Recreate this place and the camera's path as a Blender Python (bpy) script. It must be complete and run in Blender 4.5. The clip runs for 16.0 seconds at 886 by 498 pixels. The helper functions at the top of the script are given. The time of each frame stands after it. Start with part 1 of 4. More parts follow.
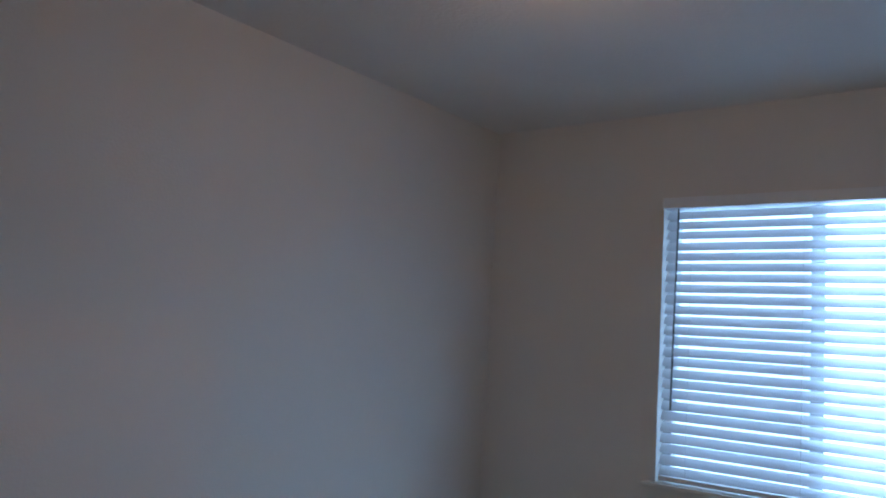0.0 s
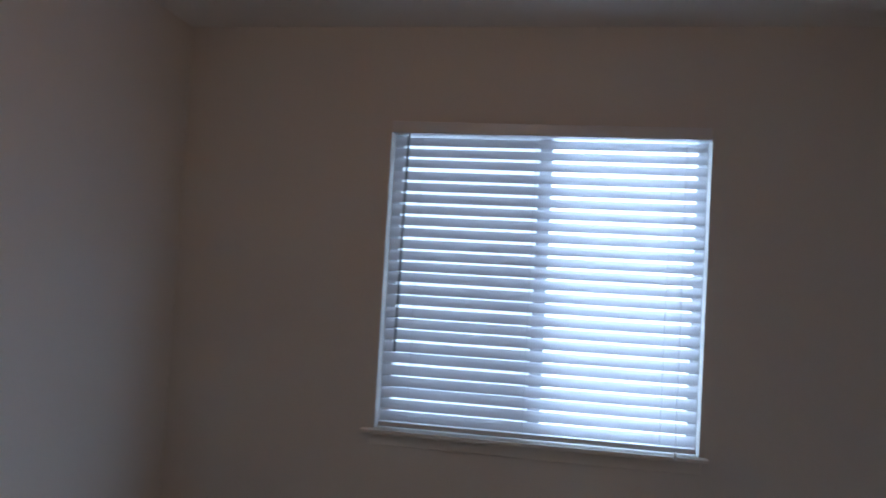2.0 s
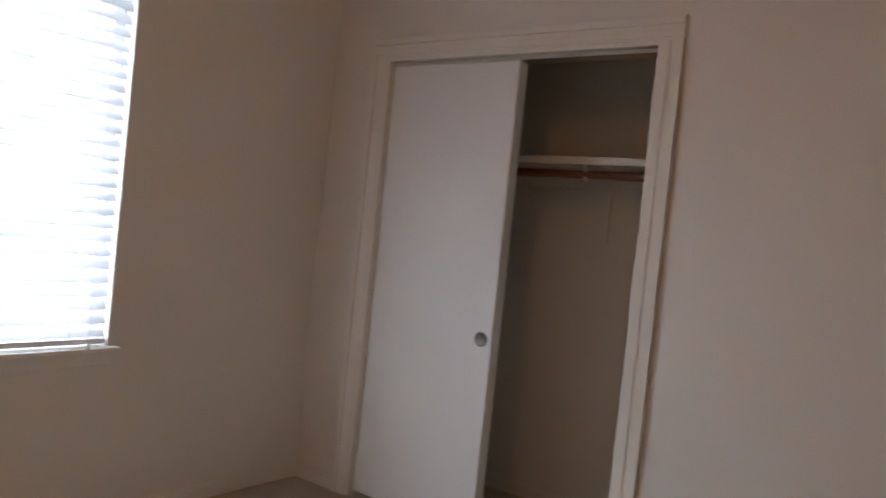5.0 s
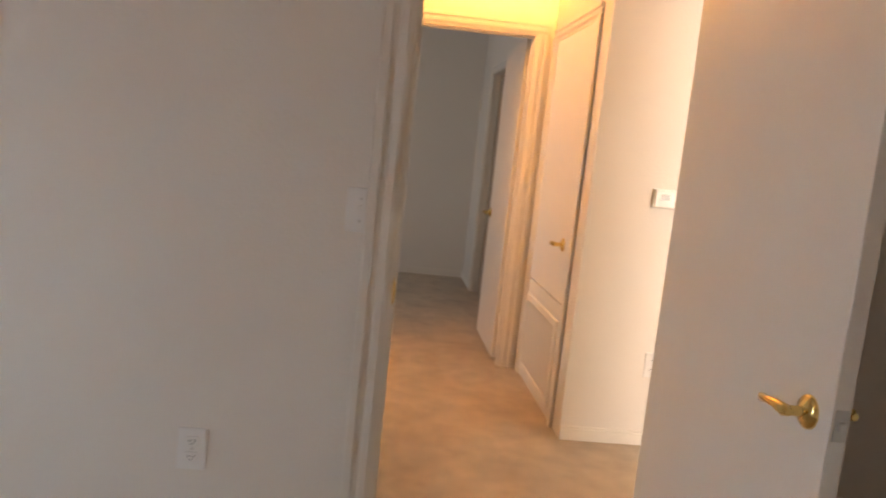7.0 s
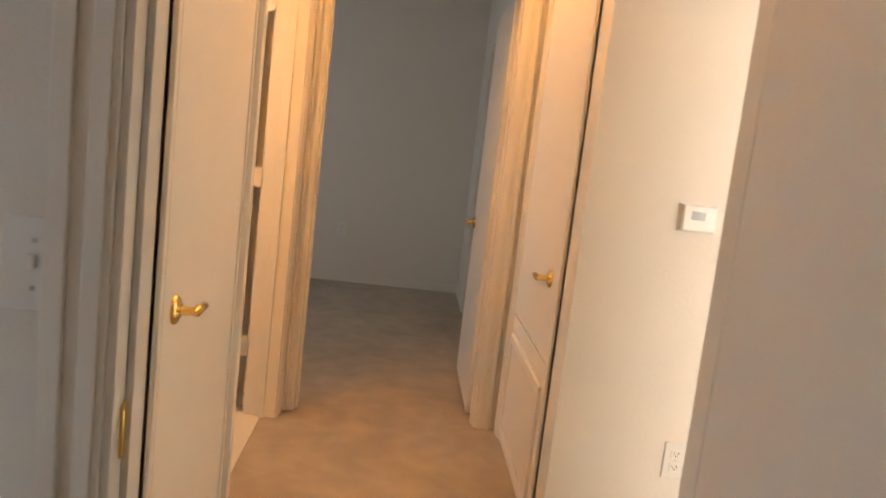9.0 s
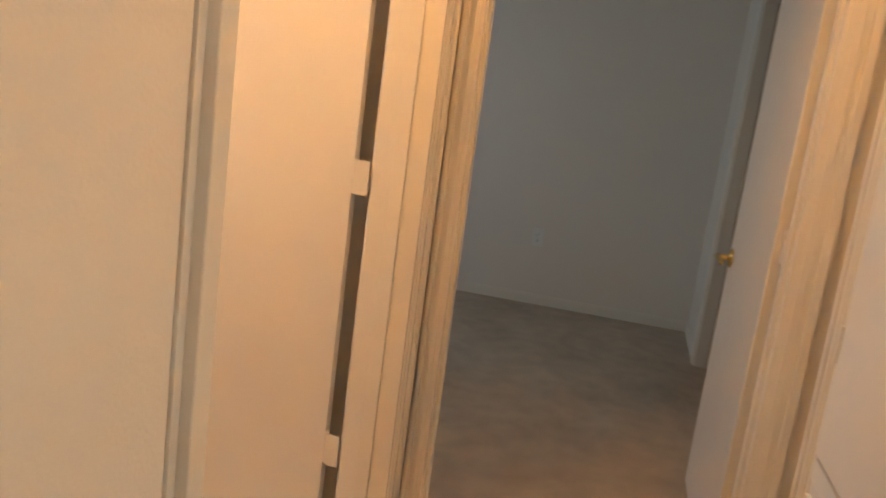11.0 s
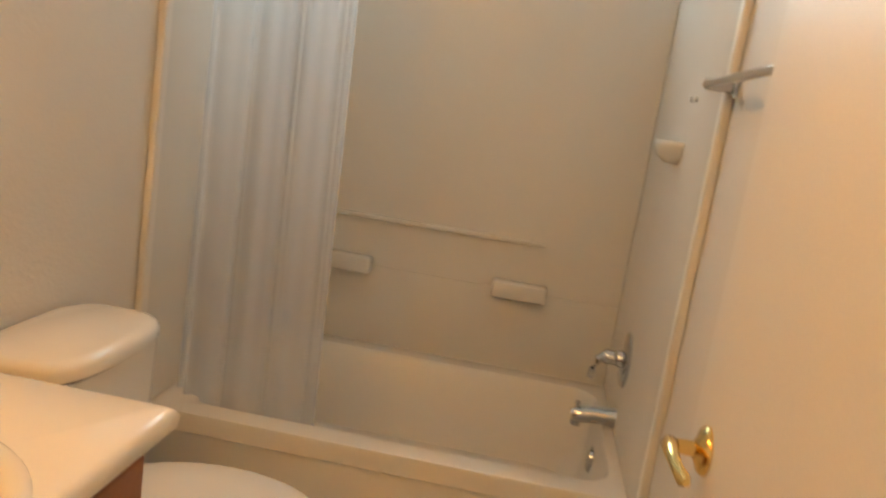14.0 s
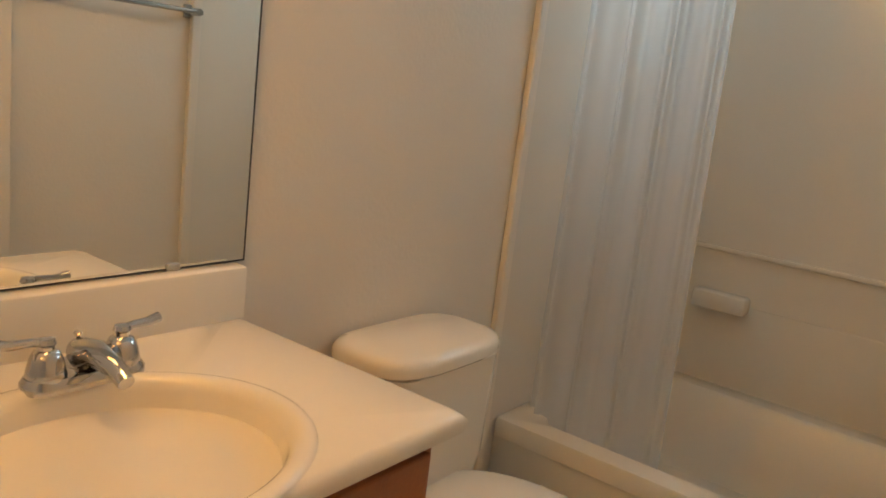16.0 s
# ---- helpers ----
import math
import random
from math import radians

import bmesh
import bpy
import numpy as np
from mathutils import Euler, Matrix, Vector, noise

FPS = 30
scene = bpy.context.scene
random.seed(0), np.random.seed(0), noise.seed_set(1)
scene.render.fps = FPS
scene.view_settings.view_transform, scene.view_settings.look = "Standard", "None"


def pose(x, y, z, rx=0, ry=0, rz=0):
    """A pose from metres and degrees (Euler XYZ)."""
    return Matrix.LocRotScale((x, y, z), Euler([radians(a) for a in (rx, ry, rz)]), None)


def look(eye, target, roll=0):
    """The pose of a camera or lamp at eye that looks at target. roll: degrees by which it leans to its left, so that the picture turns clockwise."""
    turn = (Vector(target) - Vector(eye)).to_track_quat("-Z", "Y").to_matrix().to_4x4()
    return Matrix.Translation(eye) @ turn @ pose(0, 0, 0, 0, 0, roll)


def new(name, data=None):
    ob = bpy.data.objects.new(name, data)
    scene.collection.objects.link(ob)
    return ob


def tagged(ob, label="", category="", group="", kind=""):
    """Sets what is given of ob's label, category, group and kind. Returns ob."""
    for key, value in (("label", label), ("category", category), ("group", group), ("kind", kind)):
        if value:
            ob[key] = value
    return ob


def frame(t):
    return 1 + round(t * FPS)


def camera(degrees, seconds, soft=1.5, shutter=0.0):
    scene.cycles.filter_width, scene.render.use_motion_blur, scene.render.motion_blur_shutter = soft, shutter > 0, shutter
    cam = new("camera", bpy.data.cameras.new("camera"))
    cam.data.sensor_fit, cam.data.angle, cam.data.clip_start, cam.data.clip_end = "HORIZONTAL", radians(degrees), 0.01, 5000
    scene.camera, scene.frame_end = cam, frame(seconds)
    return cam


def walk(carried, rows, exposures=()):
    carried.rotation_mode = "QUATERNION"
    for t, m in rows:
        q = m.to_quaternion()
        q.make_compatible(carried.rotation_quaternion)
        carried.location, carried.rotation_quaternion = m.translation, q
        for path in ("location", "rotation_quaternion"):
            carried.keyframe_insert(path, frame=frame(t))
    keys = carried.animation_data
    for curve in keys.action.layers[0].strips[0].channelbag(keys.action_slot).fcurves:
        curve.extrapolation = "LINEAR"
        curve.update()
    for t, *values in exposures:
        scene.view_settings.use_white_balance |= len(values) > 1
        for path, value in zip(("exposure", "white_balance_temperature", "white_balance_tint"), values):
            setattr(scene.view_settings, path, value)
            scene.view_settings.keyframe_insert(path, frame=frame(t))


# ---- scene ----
cam = camera(58.6, 16.0, soft=1.7, shutter=0.4)
PATH = [
    (0, (-0.93, -3.77, 1.352), (-2.151, -2.2, 1.566), 3.7),
    (0.5, (-1.0, -3.76, 1.35), (-2.098, -2.102, 1.562), 3.5),
    (1, (-1.08, -3.73, 1.31), (-2.03, -1.981, 1.507), 2.8),
    (1.5, (-1.137, -3.612, 1.359), (-1.927, -1.78, 1.493), 3.3),
    (2, (-1.577, -3.487, 1.385), (-1.93, -1.521, 1.466), 3.3),
    (2.5, (-1.945, -3.389, 1.283), (-1.802, -1.396, 1.386), 3.5),
    (3, (-2.017, -3.377, 1.296), (-1.58, -1.427, 1.355), 3.6),
    (3.2, (-2.089, -3.369, 1.301), (-1.532, -1.448, 1.347), 4.2),
    (5.3, (-2.832, -2.775, 1.286), (-1.102, -1.772, 1.244), 5.0),
    (5.5, (-2.868, -2.73, 1.267), (-1.059, -1.879, 1.223), 4.3),
    (6, (-2.679, -2.392, 1.432), (-0.717, -2.065, 1.217), 5.3),
    (6.5, (-2.413, -2.59, 1.333), (-0.427, -2.55, 1.102), 5.7),
    (7, (-2.11, -2.738, 1.303), (-0.136, -2.923, 1.044), 6.0),
    (7.5, (-1.843, -2.812, 1.306), (0.109, -3.153, 1.037), 7.5),
    (8, (-1.645, -2.971, 1.299), (0.312, -3.293, 1.04), 6.1),
    (8.2, (-1.49, -3.042, 1.312), (0.472, -3.325, 1.052), 5.8),
    (10.3, (-0.123, -3.182, 1.325), (1.846, -3.026, 1.012), 7.3),
    (10.5, (0.085, -3.164, 1.301), (2.049, -2.954, 0.985), 6.9),
    (11, (0.528, -3.168, 1.294), (2.447, -2.746, 0.916), 7.5),
    (11.5, (0.751, -3.216, 1.341), (2.568, -2.517, 0.882), 8.0),
    (12, (1.5, -3.26, 1.315), (2.825, -1.88, 0.731), 9.7),
    (12.5, (1.92, -2.96, 1.245), (2.803, -1.275, 0.629), 8.8),
    (13, (2.072, -2.849, 1.225), (2.53, -0.985, 0.664), 6.9),
    (13.5, (2.149, -2.746, 1.234), (2.229, -0.803, 0.768), 7.1),
    (14, (2.17, -2.648, 1.261), (1.965, -0.693, 0.897), 8.8),
    (14.5, (2.291, -2.604, 1.342), (1.708, -0.72, 1.008), 8.8),
    (15, (2.325, -2.565, 1.32), (1.459, -0.789, 1.01), 9.8),
    (15.5, (2.309, -2.545, 1.284), (1.189, -0.928, 0.924), 8.6),
    (16, (2.309, -2.563, 1.255), (1.152, -0.984, 0.842), 7.1),
]
EXPOSURES = [(0.0, -1.0, 5400, 10), (1.5, -1.35, 6050, 20), (2.5, -1.5, 6900, 20), (3.2, -1.3, 7500, 20), (5.4, -0.26, 8500, 26), (6.2, 0.06, 8500, 24), (6.8, -0.05, 8500, 22), (7.5, -0.18, 8500, 20), (8.2, -0.20, 8500, 18),
             (10.3, -0.46, 7300, 10), (11.5, -0.50, 7500, 10), (12.5, -0.68, 8500, 8), (13.0, -0.88, 8400, 7), (13.5, -0.82, 7900, 5), (14.5, -0.80, 7350, 3), (15.0, -0.95, 7150, 3), (16.0, -1.12, 7000, 1)]
walk(cam, [(t, look(e, g, r)) for t, e, g, r in PATH], EXPOSURES)

# ---------------------------------------------------------------- world and lights
world = bpy.data.worlds.new("sky")
scene.world = world
world.use_nodes = True
wn = world.node_tree
sky = wn.nodes.new("ShaderNodeTexSky")
sky.sky_type = "NISHITA"
sky.sun_disc = False
sky.sun_elevation = radians(42)
sky.sun_rotation = radians(200)
wn.nodes["Background"].inputs["Strength"].default_value = 0.12
wn.links.new(sky.outputs["Color"], wn.nodes["Background"].inputs["Color"])


def lamp(name, kind, power, colour, m, size=0.1, size_y=None):
    data = bpy.data.lights.new(name, kind)
    data.energy, data.color = power, colour
    if kind == "AREA":
        data.shape, data.size, data.size_y = "RECTANGLE", size, size_y or size
    elif kind == "SUN":
        data.angle = radians(0.5)
    else:
        data.shadow_soft_size = size
    ob = new(name, data)
    ob.matrix_world = m
    return ob


lamp("sun", "SUN", 3.0, (1.0, 0.95, 0.88), look((3, -14, 12), (0, 0, 0)))
DAY = (0.66, 0.82, 1.0)
lamp("bedroom_daylight", "AREA", 300.0, (0.50, 0.74, 1.0), look((-1.77, 0.42, 1.45), (-1.77, -1.0, 1.22)), 2.3, 2.1)
lamp("bathroom_daylight", "AREA", 23.0, (0.66, 0.82, 1.0), look((1.85, 0.42, 2.05), (1.85, -1.0, 1.8)), 1.15, 0.5)
lamp("far_bedroom_daylight", "AREA", 19.0, (0.70, 0.82, 1.0), look((4.1, -0.38, 1.4), (4.1, -2.0, 1.2)), 1.2, 1.2)
lamp("living_daylight", "AREA", 235.0, (0.95, 0.97, 1.0), look((-3.2, -5.7, 1.4), (0.0, -5.4, 1.3)), 1.6, 1.4)
WARM = (1.0, 0.46, 0.13)


# ---------------------------------------------------------------- materials
def material(name, colour, rough=0.5, metal=0.0, vary=0.06, scale=6.0, fine=250.0, bump=0.0, bump_scale=None, spec=0.5, trans=0.0, sheen=0.0):
    m = bpy.data.materials.new(name)
    m.use_nodes = True
    n, k = m.node_tree.nodes, m.node_tree.links
    b = n["Principled BSDF"]
    b.inputs["Roughness"].default_value = rough
    b.inputs["Metallic"].default_value = metal
    b.inputs["Specular IOR Level"].default_value = spec
    b.inputs["Transmission Weight"].default_value = trans
    b.inputs["Sheen Weight"].default_value = sheen
    co = n.new("ShaderNodeTexCoord")
    big, small = n.new("ShaderNodeTexNoise"), n.new("ShaderNodeTexNoise")
    big.inputs["Scale"].default_value, small.inputs["Scale"].default_value = scale, fine
    big.inputs["Detail"].default_value = 4
    for x in (big, small):
        k.new(co.outputs["Object"], x.inputs["Vector"])
    mix = n.new("ShaderNodeMix")
    mix.data_type = "FLOAT"
    mix.inputs[0].default_value = 0.4
    k.new(big.outputs["Fac"], mix.inputs[2])
    k.new(small.outputs["Fac"], mix.inputs[3])
    ramp = n.new("ShaderNodeMapRange")
    ramp.inputs["From Min"].default_value, ramp.inputs["From Max"].default_value = 0.3, 0.7
    ramp.inputs["To Min"].default_value, ramp.inputs["To Max"].default_value = 1 - vary, 1 + vary
    k.new(mix.outputs[0], ramp.inputs["Value"])
    col = n.new("ShaderNodeVectorMath")
    col.operation = "SCALE"
    col.inputs[0].default_value = colour
    k.new(ramp.outputs["Result"], col.inputs["Scale"])
    k.new(col.outputs["Vector"], b.inputs["Base Color"])
    if bump:
        bp = n.new("ShaderNodeBump")
        bp.inputs["Strength"].default_value = bump
        bp.inputs["Distance"].default_value = 0.004
        src = small
        if bump_scale:
            src = n.new("ShaderNodeTexNoise")
            src.inputs["Scale"].default_value = bump_scale
            src.inputs["Detail"].default_value = 3
            k.new(co.outputs["Object"], src.inputs["Vector"])
        k.new(src.outputs["Fac"], bp.inputs["Height"])
        k.new(bp.outputs["Normal"], b.inputs["Normal"])
    return m


WALL = material("wall_paint", (0.78, 0.745, 0.69), 0.62, vary=0.025, scale=1.2, bump=0.25, bump_scale=90)
CEIL = material("ceiling_paint", (0.80, 0.78, 0.74), 0.8, vary=0.03, scale=1.5, bump=0.6, bump_scale=60)
TRIM = material("trim_enamel", (0.80, 0.765, 0.70), 0.38, vary=0.02, scale=8, bump=0.08, bump_scale=140)
DOOR = material("door_paint", (0.80, 0.77, 0.72), 0.45, vary=0.03, scale=3, bump=0.15, bump_scale=160)
PORCELAIN = material("porcelain", (0.82, 0.80, 0.75), 0.10, vary=0.01)
FIBRE = material("tub_acrylic", (0.80, 0.775, 0.72), 0.22, vary=0.02, scale=3, bump=0.05, bump_scale=8)
COUNTER = material("cultured_marble", (0.83, 0.80, 0.74), 0.11, vary=0.012, scale=4)
VINYL = material("sheet_vinyl", (0.74, 0.69, 0.60), 0.35, vary=0.04, scale=10, bump=0.12, bump_scale=60)
CHROME = material("chrome", (0.55, 0.56, 0.58), 0.07, 1.0, vary=0.01)
STEEL = material("brushed_steel", (0.62, 0.61, 0.58), 0.28, 1.0, vary=0.03)
PULL = material("worn_steel_pull", (0.26, 0.25, 0.23), 0.34, 1.0, vary=0.05)
BRASS = material("polished_brass", (0.86, 0.62, 0.25), 0.14, 1.0, vary=0.02)
WOOD = material("cherry_veneer", (0.30, 0.115, 0.055), 0.4, vary=0.16, scale=14, bump=0.1, bump_scale=120)
ROD = material("stained_rod_wood", (0.17, 0.065, 0.035), 0.42, vary=0.15, scale=20)
PLASTIC = material("white_plastic", (0.80, 0.80, 0.78), 0.3, vary=0.01)
DARKPLASTIC = material("dark_plastic", (0.03, 0.03, 0.035), 0.3)
SCREENGREY = material("lcd_grey", (0.20, 0.23, 0.22), 0.2)
# Near-black colour that holds the shade inside the furnace closet.
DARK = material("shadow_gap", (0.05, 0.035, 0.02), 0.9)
VINYLFRAME = material("window_vinyl", (0.80, 0.81, 0.82), 0.35, vary=0.015)
GROUND = material("grass_ground", (0.10, 0.13, 0.05), 0.9, vary=0.3, scale=3)
# Tan stands in for the shade in the far closet opening.
TAN = material("tan_door_shade", (0.36, 0.28, 0.20), 0.5, vary=0.08, scale=5, bump=0.1, bump_scale=120)
SLIDING = material("sliding_door_paint", (0.80, 0.785, 0.76), 0.5, vary=0.03, scale=3, bump=0.15, bump_scale=160)


def carpet_material():
    m = material("cut_pile_carpet", (0.50, 0.415, 0.32), 0.95, vary=0.0, spec=0.1, sheen=0.25)
    n, k = m.node_tree.nodes, m.node_tree.links
    b = n["Principled BSDF"]
    co = n.new("ShaderNodeTexCoord")
    tex = []
    for s, d in ((2.6, 3), (9.0, 5), (420.0, 2)):
        x = n.new("ShaderNodeTexNoise")
        x.inputs["Scale"].default_value, x.inputs["Detail"].default_value = s, d
        k.new(co.outputs["Object"], x.inputs["Vector"])
        tex.append(x)
    total = None
    for x, w in zip(tex, (0.65, 0.60, 0.45)):
        sc = n.new("ShaderNodeMath")
        sc.operation = "MULTIPLY_ADD"
        sc.inputs[1].default_value = w
        k.new(x.outputs["Fac"], sc.inputs[0])
        if total:
            k.new(total.outputs[0], sc.inputs[2])
        else:
            sc.inputs[2].default_value = 0.15
        total = sc
    col = n.new("ShaderNodeVectorMath")
    col.operation = "SCALE"
    col.inputs[0].default_value = (0.50, 0.415, 0.32)
    k.new(total.outputs[0], col.inputs["Scale"])
    k.new(col.outputs["Vector"], b.inputs["Base Color"])
    bp = n.new("ShaderNodeBump")
    bp.inputs["Strength"].default_value, bp.inputs["Distance"].default_value = 0.8, 0.006
    k.new(tex[2].outputs["Fac"], bp.inputs["Height"])
    k.new(bp.outputs["Normal"], b.inputs["Normal"])
    return m


CARPET = carpet_material()


def glow(name, colour, strength):
    m = bpy.data.materials.new(name)
    m.use_nodes = True
    b = m.node_tree.nodes["Principled BSDF"]
    b.inputs["Base Color"].default_value = (0.8, 0.75, 0.65, 1)
    b.inputs["Emission Color"].default_value = (*colour, 1)
    b.inputs["Emission Strength"].default_value = strength
    return m


LAMPGLASS = glow("lit_alabaster_glass", (1.0, 0.66, 0.32), 5.0)
DOMEGLASS = glow("lit_frosted_dome", (1.0, 0.62, 0.34), 1.6)
BULB = glow("lit_bulb", (1.0, 0.70, 0.38), 14.0)


def glass(name, colour, rough=0.0, bump=0.0):
    m = bpy.data.materials.new(name)
    m.use_nodes = True
    n, k = m.node_tree.nodes, m.node_tree.links
    b = n["Principled BSDF"]
    b.inputs["Base Color"].default_value = (*colour, 1)
    b.inputs["Roughness"].default_value = rough
    b.inputs["Transmission Weight"].default_value = 1.0
    b.inputs["IOR"].default_value = 1.45
    if bump:
        x, bp = n.new("ShaderNodeTexVoronoi"), n.new("ShaderNodeBump")
        x.inputs["Scale"].default_value = 45
        bp.inputs["Strength"].default_value = bump
        k.new(x.outputs["Distance"], bp.inputs["Height"])
        k.new(bp.outputs["Normal"], b.inputs["Normal"])
    return m


PANE = glass("window_glass", (0.97, 0.985, 0.98))
OBSCURE = glass("patterned_glass", (0.80, 0.92, 0.93), 0.15, 0.8)


def mesh_screen():
    m = bpy.data.materials.new("insect_screen")
    m.use_nodes = True
    n, k = m.node_tree.nodes, m.node_tree.links
    tr, mx = n.new("ShaderNodeBsdfTransparent"), n.new("ShaderNodeMixShader")
    n["Principled BSDF"].inputs["Base Color"].default_value = (0.10, 0.10, 0.11, 1)
    mx.inputs[0].default_value = 0.45
    k.new(tr.outputs[0], mx.inputs[1])
    k.new(n["Principled BSDF"].outputs[0], mx.inputs[2])
    k.new(mx.outputs[0], n["Material Output"].inputs["Surface"])
    return m


SCREEN = mesh_screen()


def thin(name, colour, through_part, clear=0.0, rough=0.5):
    m = bpy.data.materials.new(name)
    m.use_nodes = True
    n, k = m.node_tree.nodes, m.node_tree.links
    b = n["Principled BSDF"]
    b.inputs["Base Color"].default_value = (*colour, 1)
    b.inputs["Roughness"].default_value = rough
    tl, mx = n.new("ShaderNodeBsdfTranslucent"), n.new("ShaderNodeMixShader")
    tl.inputs["Color"].default_value = (*colour, 1)
    mx.inputs[0].default_value = through_part
    k.new(b.outputs[0], mx.inputs[1])
    k.new(tl.outputs[0], mx.inputs[2])
    last = mx
    if clear:
        tr, m2 = n.new("ShaderNodeBsdfTransparent"), n.new("ShaderNodeMixShader")
        m2.inputs[0].default_value = clear
        k.new(mx.outputs[0], m2.inputs[1])
        k.new(tr.outputs[0], m2.inputs[2])
        last = m2
    k.new(last.outputs[0], n["Material Output"].inputs["Surface"])
    return m


SLAT = thin("blind_slat_vinyl", (0.80, 0.81, 0.83), 0.42)
CURTAIN = thin("vinyl_shower_curtain", (0.78, 0.81, 0.86), 0.66, 0.46, 0.35)

MIRROR = bpy.data.materials.new("mirror_silver")
MIRROR.use_nodes = True
_b = MIRROR.node_tree.nodes["Principled BSDF"]
_b.inputs["Base Color"].default_value = (0.90, 0.92, 0.90, 1)
_b.inputs["Metallic"].default_value, _b.inputs["Roughness"].default_value = 1.0, 0.0


# ---------------------------------------------------------------- mesh helpers
def box(bm, x0, x1, y0, y1, z0, z1, bevel=0.0):
    r = bmesh.ops.create_cube(bm, size=1.0)
    vs = r["verts"]
    for v in vs:
        v.co = Vector(((x0 + x1) / 2 + v.co.x * (x1 - x0), (y0 + y1) / 2 + v.co.y * (y1 - y0), (z0 + z1) / 2 + v.co.z * (z1 - z0)))
    if bevel:
        es = list({e for v in vs for e in v.link_edges})
        bmesh.ops.bevel(bm, geom=es, offset=bevel, segments=2, profile=0.5, affect="EDGES")
    return bm


def boxes(*rows, bevel=0.0):
    bm = bmesh.new()
    for r in rows:
        box(bm, *r, bevel=bevel)
    return bm


def lathe(profile, m=None, steps=32, closed=True):
    """Turns (radius, height) pairs round the z axis."""
    bm = bmesh.new()
    rings = []
    for r, z in profile:
        if r < 1e-5:
            rings.append([bm.verts.new((0, 0, z))])
        else:
            rings.append([bm.verts.new((r * math.cos(2 * math.pi * i / steps), r * math.sin(2 * math.pi * i / steps), z)) for i in range(steps)])
    for a, b in zip(rings, rings[1:]):
        for i in range(steps):
            j = (i + 1) % steps
            if len(a) == 1 and len(b) > 1:
                bm.faces.new((a[0], b[j], b[i]))
            elif len(b) == 1 and len(a) > 1:
                bm.faces.new((a[i], a[j], b[0]))
            elif len(a) > 1:
                bm.faces.new((a[i], a[j], b[j], b[i]))
    if closed:
        for ring in (rings[0], rings[-1]):
            if len(ring) > 2:
                bm.faces.new(ring)
    bmesh.ops.recalc_face_normals(bm, faces=bm.faces)
    if m is not None:
        bmesh.ops.transform(bm, matrix=m, verts=bm.verts)
    return bm


def tube(points, radii, steps=14):
    """A round bar along points, with a radius at each."""
    bm = bmesh.new()
    pts = [Vector(p) for p in points]
    if not hasattr(radii, "__len__"):
        radii = [radii] * len(pts)
    rings = []
    for i, p in enumerate(pts):
        way = (pts[min(i + 1, len(pts) - 1)] - pts[max(i - 1, 0)]).normalized()
        side = way.cross(Vector((0, 0, 1)) if abs(way.z) < 0.9 else Vector((1, 0, 0))).normalized()
        up = side.cross(way)
        rings.append([bm.verts.new(p + radii[i] * (math.cos(a) * side + math.sin(a) * up)) for a in (2 * math.pi * s / steps for s in range(steps))])
    for a, b in zip(rings, rings[1:]):
        for i in range(steps):
            j = (i + 1) % steps
            bm.faces.new((a[i], a[j], b[j], b[i]))
    bm.faces.new(rings[0])
    bm.faces.new(rings[-1])
    bmesh.ops.recalc_face_normals(bm, faces=bm.faces)
    return bm


def loft(rings, cap_start=True, cap_end=True):
    """Skins closed rings of points of equal count."""
    bm = bmesh.new()
    vs = [[bm.verts.new(p) for p in ring] for ring in rings]
    n = len(vs[0])
    for a, b in zip(vs, vs[1:]):
        for i in range(n):
            j = (i + 1) % n
            bm.faces.new((a[i], a[j], b[j], b[i]))
    if cap_start:
        bm.faces.new(vs[0])
    if cap_end:
        bm.faces.new(vs[-1])
    bmesh.ops.recalc_face_normals(bm, faces=bm.faces)
    return bm


def part(name, bm, mat, parent=None, label="", smooth=False):
    me = bpy.data.meshes.new(name)
    bm.to_mesh(me)
    bm.free()
    me.materials.append(mat)
    if smooth:
        for p in me.polygons:
            p.use_smooth = True
        me.set_sharp_from_angle(angle=radians(40))
    ob = new(name, me)
    if parent:
        ob.parent = parent
        ob.matrix_parent_inverse = parent.matrix_world.inverted()
    if label:
        ob["label"] = label
    return ob


def thing(name, label, category, at=(0, 0, 0), group="", kind=""):
    ob = new(name)
    ob.empty_display_size = 0.1
    ob.location = at
    bpy.context.view_layer.update()
    return tagged(ob, label, category, group, kind)


def solid(name, bm, mat, label, category, kind="structure", smooth=False):
    return tagged(part(name, bm, mat, None, "", smooth), label, category, "", kind)


def wall(name, axis, at, thick, start, end, top, holes=(), label="off-white painted plasterboard wall", mat=None):
    """A wall whose room face lies at `at` on the axis and which is `thick` deep (signed); holes: (from, to, bottom, top)."""
    bm = bmesh.new()
    a, b = sorted((at, at + thick))

    def put(u0, u1, z0, z1):
        if u1 - u0 > 1e-4 and z1 - z0 > 1e-4:
            if axis == "x":
                box(bm, a, b, u0, u1, z0, z1)
            else:
                box(bm, u0, u1, a, b, z0, z1)

    u = start
    for h0, h1, z0, z1 in sorted(holes):
        put(u, h0, 0, top)
        put(h0, h1, 0, z0)
        put(h0, h1, z1, top)
        u = h1
    put(u, end, 0, top)
    return solid(name, bm, mat or WALL, label, "wall")


